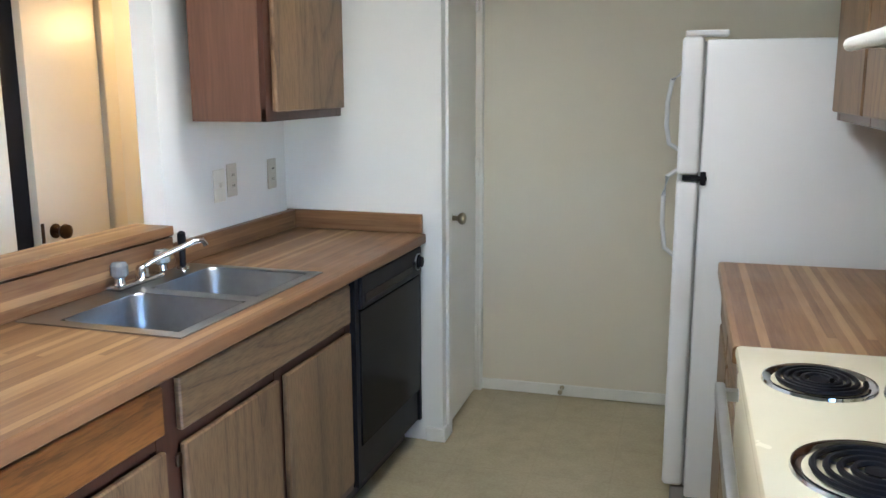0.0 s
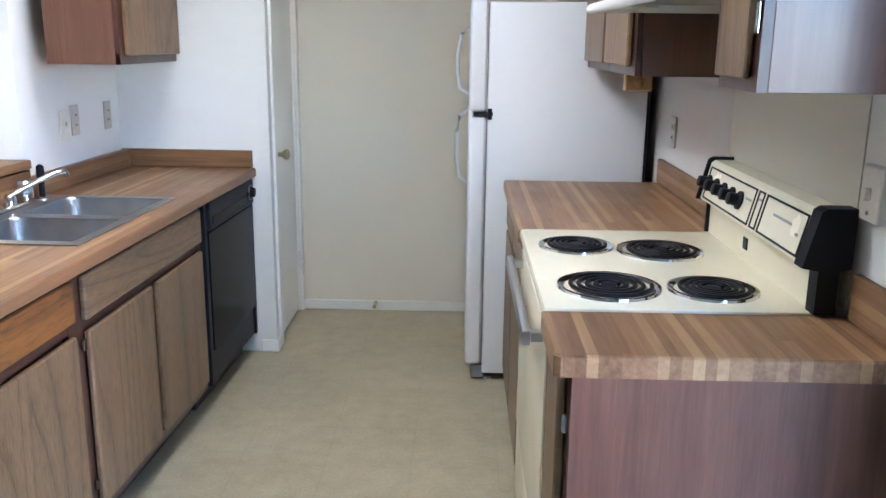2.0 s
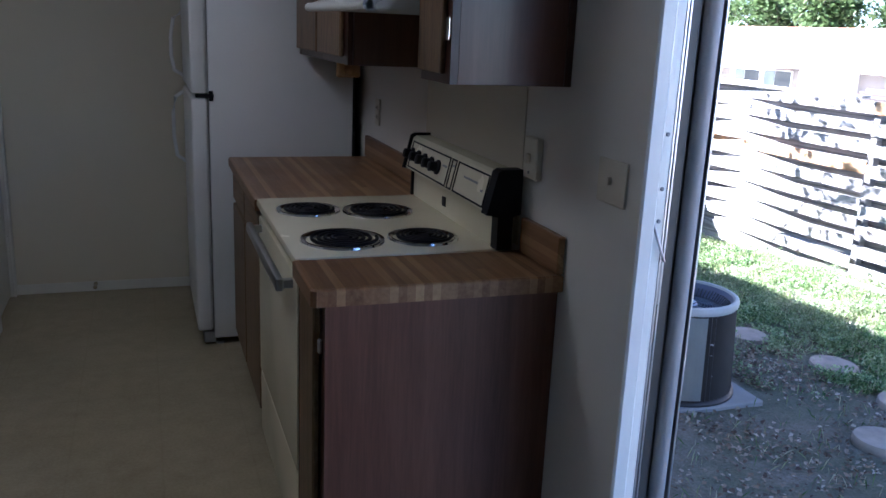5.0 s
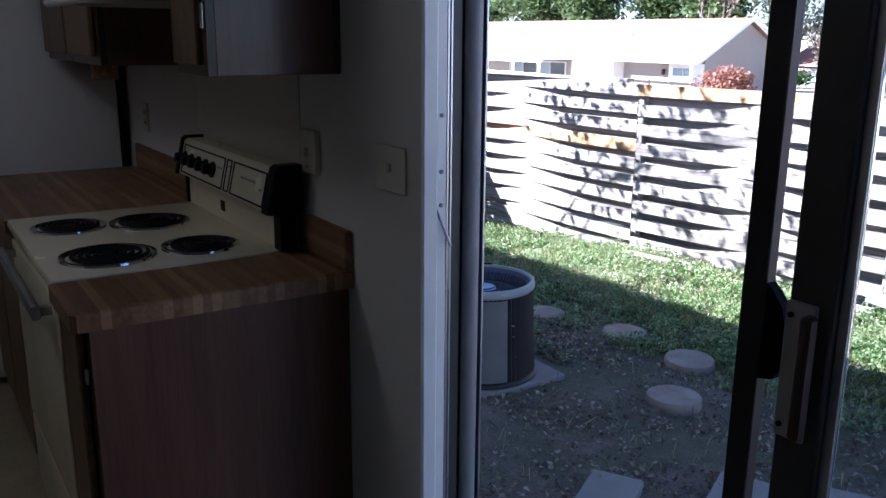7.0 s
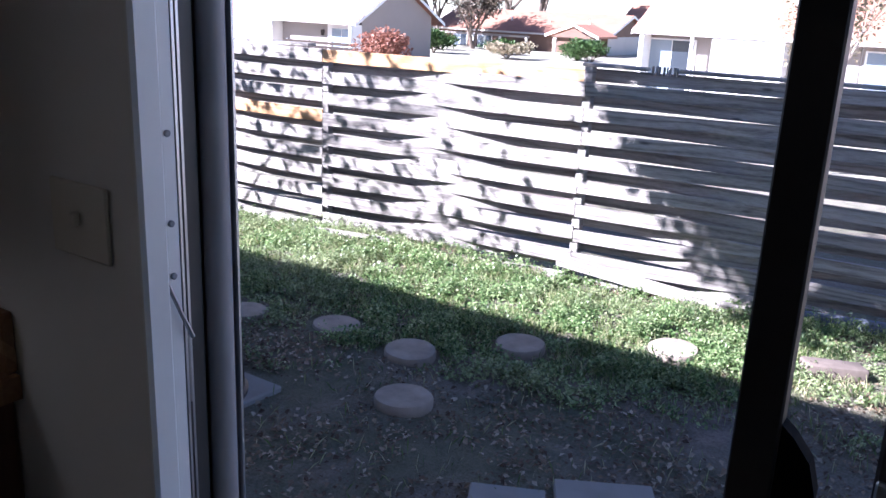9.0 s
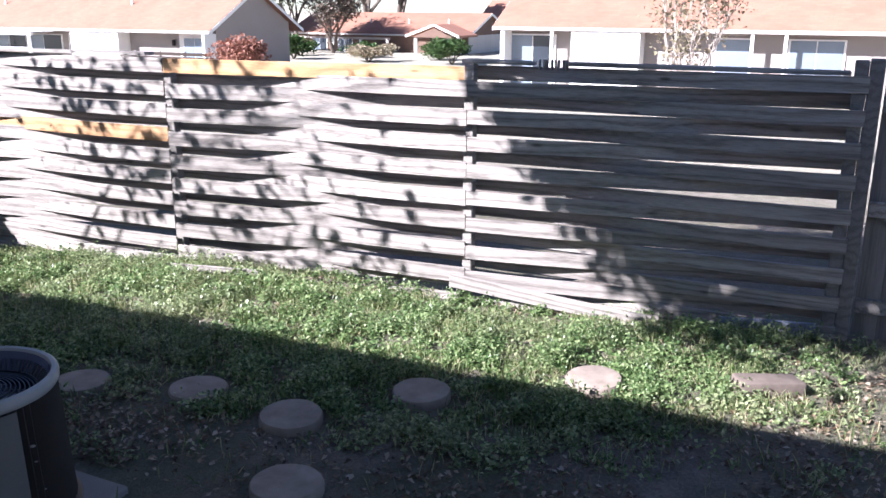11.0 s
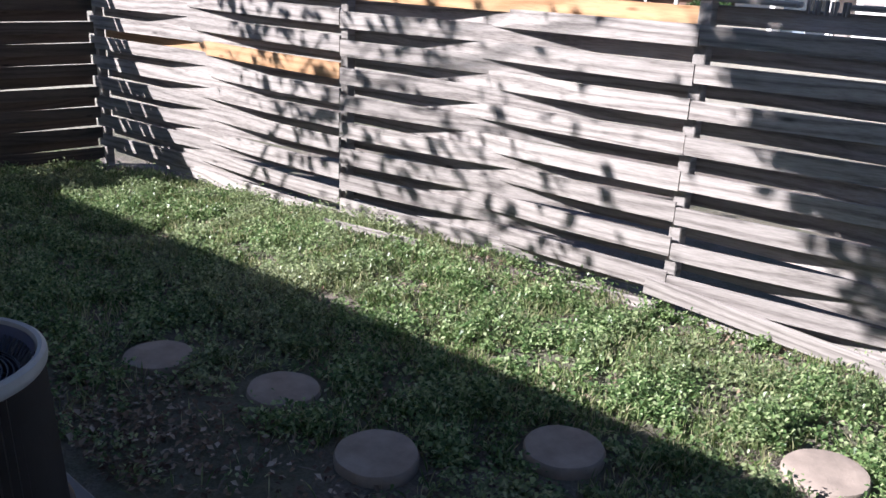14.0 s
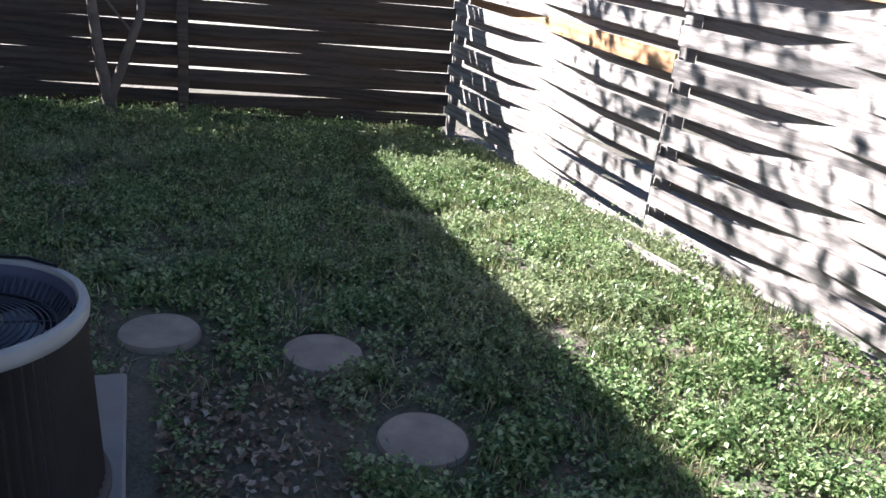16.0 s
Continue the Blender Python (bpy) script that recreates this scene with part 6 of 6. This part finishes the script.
leaf_mesh("crown", lv, M_LEAF, "", "", 0.098, 2.4, parent=yt, wide=0.32)


def bush(name, c, rx, rz, n, mat, leaf, label, seed):
    rnd2 = random.Random(seed)
    pts = []
    lumps = [(rnd2.uniform(-0.6, 0.6), rnd2.uniform(-0.6, 0.6), rnd2.uniform(-0.2, 0.5), rnd2.uniform(0.4, 0.7)) for k in range(9)]
    for k in range(n):
        lx, ly, lz, lr = rnd2.choice(lumps)
        v = Vector((rnd2.gauss(0, 1), rnd2.gauss(0, 1), rnd2.gauss(0, 1))).normalized() * lr * rnd2.random() ** 0.4
        pts.append((c[0] + rx * (lx + v.x), c[1] + rx * (ly + v.y), max(c[2] - rz, c[2] + rz * (lz + v.z))))
    t = thing(name, (c[0], c[1], ground_z(c[0], c[1])), label, "bush")
    own = bmesh.new()
    for k in range(6):
        a = k * 1.05
        tube([(c[0], c[1], ground_z(c[0], c[1]) - 0.05), (c[0] + rx * 0.3 * math.cos(a), c[1] + rx * 0.3 * math.sin(a), c[2] - 0.2 * rz), (c[0] + rx * 0.6 * math.cos(a), c[1] + rx * 0.6 * math.sin(a), c[2] + 0.3 * rz)], 0.04, 5, own, 0.015)
    part("stems", own, M_BARK, t)
    leaf_mesh("leaves", pts, mat, "", "", leaf, 2.0, parent=t)
    return t


bush("bush", (32.5, 25.2, -0.75), 1.25, 0.95, 2600, M_REDBUSH, 0.16, "rounded rusty red bush by the gable wall", 5)
bush("bush", (50.0, 34.6, -1.0), 1.3, 0.9, 1800, M_EVERGREEN, 0.18, "dark hedge beside the taupe gable", 9)
for k, (y, r, h) in enumerate(((25.6, 1.3, 0.55), (31.4, 1.4, 0.6), (36.8, 1.3, 0.6))):
    bush("bush", (54.0, y, -1.35), r, h, 1300, M_EVERGREEN, 0.18, "low dark hedge before the brown house", 60 + k)
bush("bush", (50.0, 22.9, -1.0), 1.6, 0.8, 2000, M_EVERGREEN, 0.18, "dark clipped hedge by a far porch", 6)
bush("bush", (50.0, 28.8, -1.25), 1.7, 0.5, 1700, M_PALELEAF, 0.18, "pale low bush before a far house", 7)
tree("tree", (14.0, 2.85, ground_z(14.0, 2.85)), 3.5, "small pale-barked tree with sparse dry leaves", M_PALEBARK, M_PALELEAF, 2600, 0.06, 4, 21, 0.55, 0.03, 3, 0.12, 0.2)
tree("tree", (82.0, 47.5, -1.9), 15, "tall dark evergreen tree behind the houses", M_BARK, M_EVERGREEN, 5200, 0.62, 4, 31, 0.7, 0.35, 2, 0.9)
tree("tree", (80.0, 42.6, -1.9), 13, "tall dark evergreen tree behind the houses", M_BARK, M_EVERGREEN, 4200, 0.55, 4, 32, 0.7, 0.32, 2, 0.8)
tree("tree", (56.0, 38.6, -1.9), 8.5, "thin-leaved olive tree behind the gable", M_BARK, M_OLIVE, 4200, 0.24, 4, 33, 0.75, 0.16, 2, 0.45)
tree("tree", (58.0, 36.6, -1.9), 5.5, "bare winter tree with drooping twigs", M_BARK, M_BARETWIG, 3000, 0.22, 4, 34, 0.9, 0.14, 3, 0.45)
tree("tree", (52.0, 42.0, -1.9), 10, "bare winter tree behind the houses", M_BARK, M_BARETWIG, 1200, 0.22, 4, 35, 0.6, 0.18, 1, 0.5)
for k, (x, y, h) in enumerate(((58, 48, 9), (61, 55, 10), (57, 62, 9), (60, 70, 10), (58, 79, 9), (62, 88, 11), (60, 98, 10))):
    tree("tree", (x, y, -1.9), h, "leafy green tree behind the red roof", M_BARK, M_LEAF, 3600, 0.48, 4, 40 + k, 0.85, 0.16, 3, 0.75, 0.05)
tree("tree", (62.0, 12.0, -1.9), 9, "bare winter tree behind the houses", M_BARK, M_BARETWIG, 900, 0.2, 4, 52, 0.6, 0.15, 2, 0.4)


# ---------------------------------------------------------------- far houses
def house(name, xf, y0, y1, depth, ze, rise, zb, label, wall, over=0.45):
    """A long house with its ridge along y. Front wall at xf facing the yard."""
    h = thing(name, (xf + depth / 2, (y0 + y1) / 2, zb), label, "house")
    xb = xf + depth
    xm = xf + depth / 2
    sl = rise / (depth / 2 + over)
    own = bmesh.new()
    a = [own.verts.new((x, y0, z)) for x, z in ((xf, zb), (xb, zb), (xb, ze + sl * over - 0.03), (xm, ze + rise - 0.03), (xf, ze + sl * over - 0.03))]
    c2 = [own.verts.new((v.co.x, y1, v.co.z)) for v in a]
    own.faces.new(a)
    own.faces.new(c2)
    for k in range(5):
        own.faces.new((a[k], a[(k + 1) % 5], c2[(k + 1) % 5], c2[k]))
    part("wall", own, wall, h)
    t = 0.14
    for sgn in (1, -1):
        xe = xf - over if sgn > 0 else xb + over
        own = extrude_profile([(xe, ze), (xm, ze + rise), (xm, ze + rise + t), (xe, ze + t)], y0 - 0.35, y1 + 0.35)
        part("roof", own, M_ROOF, h)
    part("fascia", box(xf - over - 0.04, xf - over - 0.005, y0 - 0.35, y1 + 0.35, ze + 0.0, ze + 0.13), M_LIGHTWALL, h, "pale fascia board")
    for yy in (y0 - 0.37, y1 + 0.35):
        for sgn in (1, -1):
            xe = xf - over if sgn > 0 else xb + over
            own = extrude_profile([(xe, ze - 0.05), (xm, ze + rise - 0.05), (xm, ze + rise + 0.12), (xe, ze + 0.12)], yy, yy + 0.02)
            part("barge_board", own, M_WHITE, h)
    for k in range(4):
        yv = y0 + (y1 - y0) * (0.15 + 0.22 * k)
        xv = xf + depth * 0.22
        zv = ze + sl * (xv - xf + over)
        part("roof_vent", tube([(xv, yv, zv), (xv, yv, zv + 0.45)], 0.06, 8), M_WHITE, h, "pale vent pipe")
    return h


def house_window(h, xf, y0, y1, z0, z1, mat=M_WINDOW, bars=1):
    w = part("window", box(xf - 0.07, xf - 0.003, y0, y1, z0, z1), M_WHITE, h, "white window frame")
    n2 = bars + 1
    for k in range(n2):
        a = y0 + 0.06 + (y1 - y0 - 0.12) * k / n2 + 0.02
        c2 = y0 + 0.06 + (y1 - y0 - 0.12) * (k + 1) / n2 - 0.02
        part("pane", box(xf - 0.085, xf - 0.072, a, c2, z0 + 0.06, z1 - 0.06), mat if k % 2 == 0 else M_BLUEWIN, w)


h1 = house("house", 36.0, 29.4, 74.0, 6.2, 0.20, 2.2, -2.0, "long low house with a red shingle roof and taupe gable", M_STUCCO, over=0.9)
part("front_panel", box(35.96, 35.997, 29.6, 31.75, -2.0, 0.3), M_WHITE, h1, "white door recess")
house_window(h1, 35.96, 29.95, 31.45, -1.6, 0.0, M_BLUEWIN, 1)
for y in (29.75, 32.05):
    part("porch_lamp", box(35.80, 35.955, y - 0.07, y + 0.07, -0.45, -0.15, 0.02), M_DARKWOOD, h1, "small dark porch lamp")
part("corner_board", box(35.10, 35.99, 29.40, 29.55, -2.0, 0.19), M_WHITE, h1, "white corner board")
part("front_panel", box(35.15, 35.99, 35.1, 38.5, -2.0, 0.19), M_WHITE, h1, "white boxed-out wall panel")
for k in range(3):
    part("transom", box(35.13, 35.149, 35.3 + 1.05 * k, 36.15 + 1.05 * k, 0.0, 0.12), M_STUCCO, h1, "shaded transom window")
house_window(h1, 35.997, 38.6, 39.5, -1.6, 0.05, M_WINDOW, 0)
house_window(h1, 35.997, 40.0, 45.6, -1.0, 0.0, M_WINDOW, 3)
house_window(h1, 35.997, 51.0, 53.5, -0.9, 0.0, M_WINDOW, 1)
part("porch_beam", box(33.6, 33.75, 39.6, 48.6, 0.0, 0.14), M_WHITE, h1, "white porch beam")
part("porch_roof", box(33.55, 35.05, 39.6, 48.7, 0.142, 0.20), M_WHITE, h1, "thin white porch roof")
for y in (39.8, 42.3, 45.0, 46.6, 48.4):
    part("porch_post", box(33.6, 33.72, y - 0.07, y + 0.07, -2.0, -0.001), M_WHITE, h1, "white porch post")
part("porch_rail", box(33.58, 33.66, 39.6, 44.9, -0.72, -0.62), M_WHITE, h1, "white porch rail")
for y0, y1, sgn in ((45.1, 46.5, 1), (46.7, 48.3, -1)):
    z0, z1 = (-0.75, -0.05) if sgn > 0 else (-0.05, -0.75)
    part("porch_brace", tube([(33.66, y0, z0), (33.66, y1, z1)], 0.05, 6), M_WHITE, h1, "slanted white brace")

h3 = house("house", 36.0, -45.0, 13.9, 8.0, 0.62, 2.6, -2.0, "long low house with a red shingle roof and white panels", M_LIGHTWALL, over=0.9)
part("front_panel", box(35.95, 35.997, 11.2, 13.88, -2.0, 0.62), M_STUCCO, h3, "taupe recessed wall")
house_window(h3, 35.95, 11.75, 13.75, -1.7, 0.46, M_WINDOW, 1)
part("corner_board", box(35.12, 35.99, 13.72, 13.90, -2.0, 0.60), M_WHITE, h3, "white corner board")
for y0 in (8.15, -5.8, -12.0, -18.2, -24.4):
    part("front_panel", box(35.15, 35.99, y0, y0 + 2.74, -2.0, 0.60), M_WHITE, h3, "white boxed-out wall panel")
    for k in range(3):
        part("transom", box(35.13, 35.149, y0 + 0.2 + 0.82 * k, y0 + 0.88 + 0.82 * k, 0.34, 0.46), M_STUCCO, h3, "shaded transom window")
part("front_panel", box(35.95, 35.997, 5.6, 8.1, -2.0, 0.62), M_STUCCO, h3, "taupe recessed wall")
part("front_panel", box(35.95, 35.997, -2.6, 5.55, -2.0, 0.62), M_STUCCO, h3, "taupe recessed wall")
house_window(h3, 35.95, 4.1, 5.45, -1.6, 0.44, M_BLUEWIN, 0)
house_window(h3, 35.95, 0.9, 2.85, -1.6, 0.44, M_BLUEWIN, 1)
for y in (4.05, 2.9, 11.7):
    part("porch_post", box(35.12, 35.24, y - 0.06, y + 0.06, -2.0, 0.615), M_WHITE, h3, "white porch post")
for k in range(4):
    y = -8.6 - 6.2 * k
    house_window(h3, 35.997, y, y + 2.0, -1.4, 0.38, M_WINDOW, 1)

h2 = house("house", 62.0, 27.1, 43.0, 8.0, -0.58, 1.6, -2.4, "far brown house with a red roof and a gabled porch", M_BRICKBROWN)
house_window(h2, 61.997, 39.6, 41.0, -1.9, -0.8, M_WINDOW, 1)
house_window(h2, 61.997, 37.2, 38.6, -1.9, -0.8, M_WINDOW, 1)
part("side_wall", box(62.05, 69.9, 27.05, 27.098, -2.4, -0.5), M_LIGHTWALL, h2, "pale gable side")
part("porch_beam", box(60.4, 60.6, 33.0, 41.6, -0.86, -0.70), M_STUCCO, h2, "brown porch beam")
for y in (33.2, 35.6, 37.0, 38.1, 41.4):
    part("porch_post", box(60.42, 60.56, y - 0.08, y + 0.08, -2.4, -0.861), M_WHITE, h2, "thin pale porch post")


def prism_x(profile, x0, x1):
    """A prism whose (y, z) outline runs from x0 to x1."""
    own = bmesh.new()
    a = [own.verts.new((x0, y, z)) for y, z in profile]
    c2 = [own.verts.new((x1, y, z)) for y, z in profile]
    n2 = len(profile)
    own.faces.new(a)
    own.faces.new(c2)
    for k in range(n2):
        own.faces.new((a[k], a[(k + 1) % n2], c2[(k + 1) % n2], c2[k]))
    return own


part("porch_roof", prism_x([(26.3, -0.55), (28.3, 0.22), (30.6, -0.55), (30.6, -0.40), (28.3, 0.37), (26.3, -0.40)], 58.6, 61.99), M_ROOF, h2, "gabled porch roof")
part("porch_gable", prism_x([(26.8, -0.56), (28.3, 0.10), (30.1, -0.56)], 58.63, 58.72), M_BRICKBROWN, h2, "dark porch gable")
for sgn, ye in ((1, 30.62), (-1, 26.28)):
    part("barge_board", prism_x([(28.3, 0.24), (ye, -0.58), (ye, -0.40), (28.3, 0.40)], 58.54, 58.59), M_WHITE, h2, "white barge board")
for y in (26.9, 29.9):
    part("porch_post", box(58.75, 58.95, y - 0.1, y + 0.1, -2.4, -0.60), M_WHITE, h2, "white porch post")
house_window(h2, 61.997, 27.6, 29.2, -1.9, -0.7, M_BLUEWIN, 0)
h4 = house("house", 95.0, 27.0, 40.0, 9.0, -0.2, 2.6, -2.2, "distant house with a red roof", M_LIGHTWALL)
fl = thing("alley_fence", (33.0, 29.6, -1.9), "low dark slatted fence beside the rusty bush", "fence")
for y in (27.4, 28.9, 30.4, 31.9):
    part("post", box(33.03, 33.13, y - 0.05, y + 0.05, -1.95, -0.56), M_STUCCO, fl)
for k in range(6):
    part("slat", box(33.0, 33.025, 27.3, 32.0, -0.74 - 0.2 * k, -0.60 - 0.2 * k), M_DARKWOOD, fl)
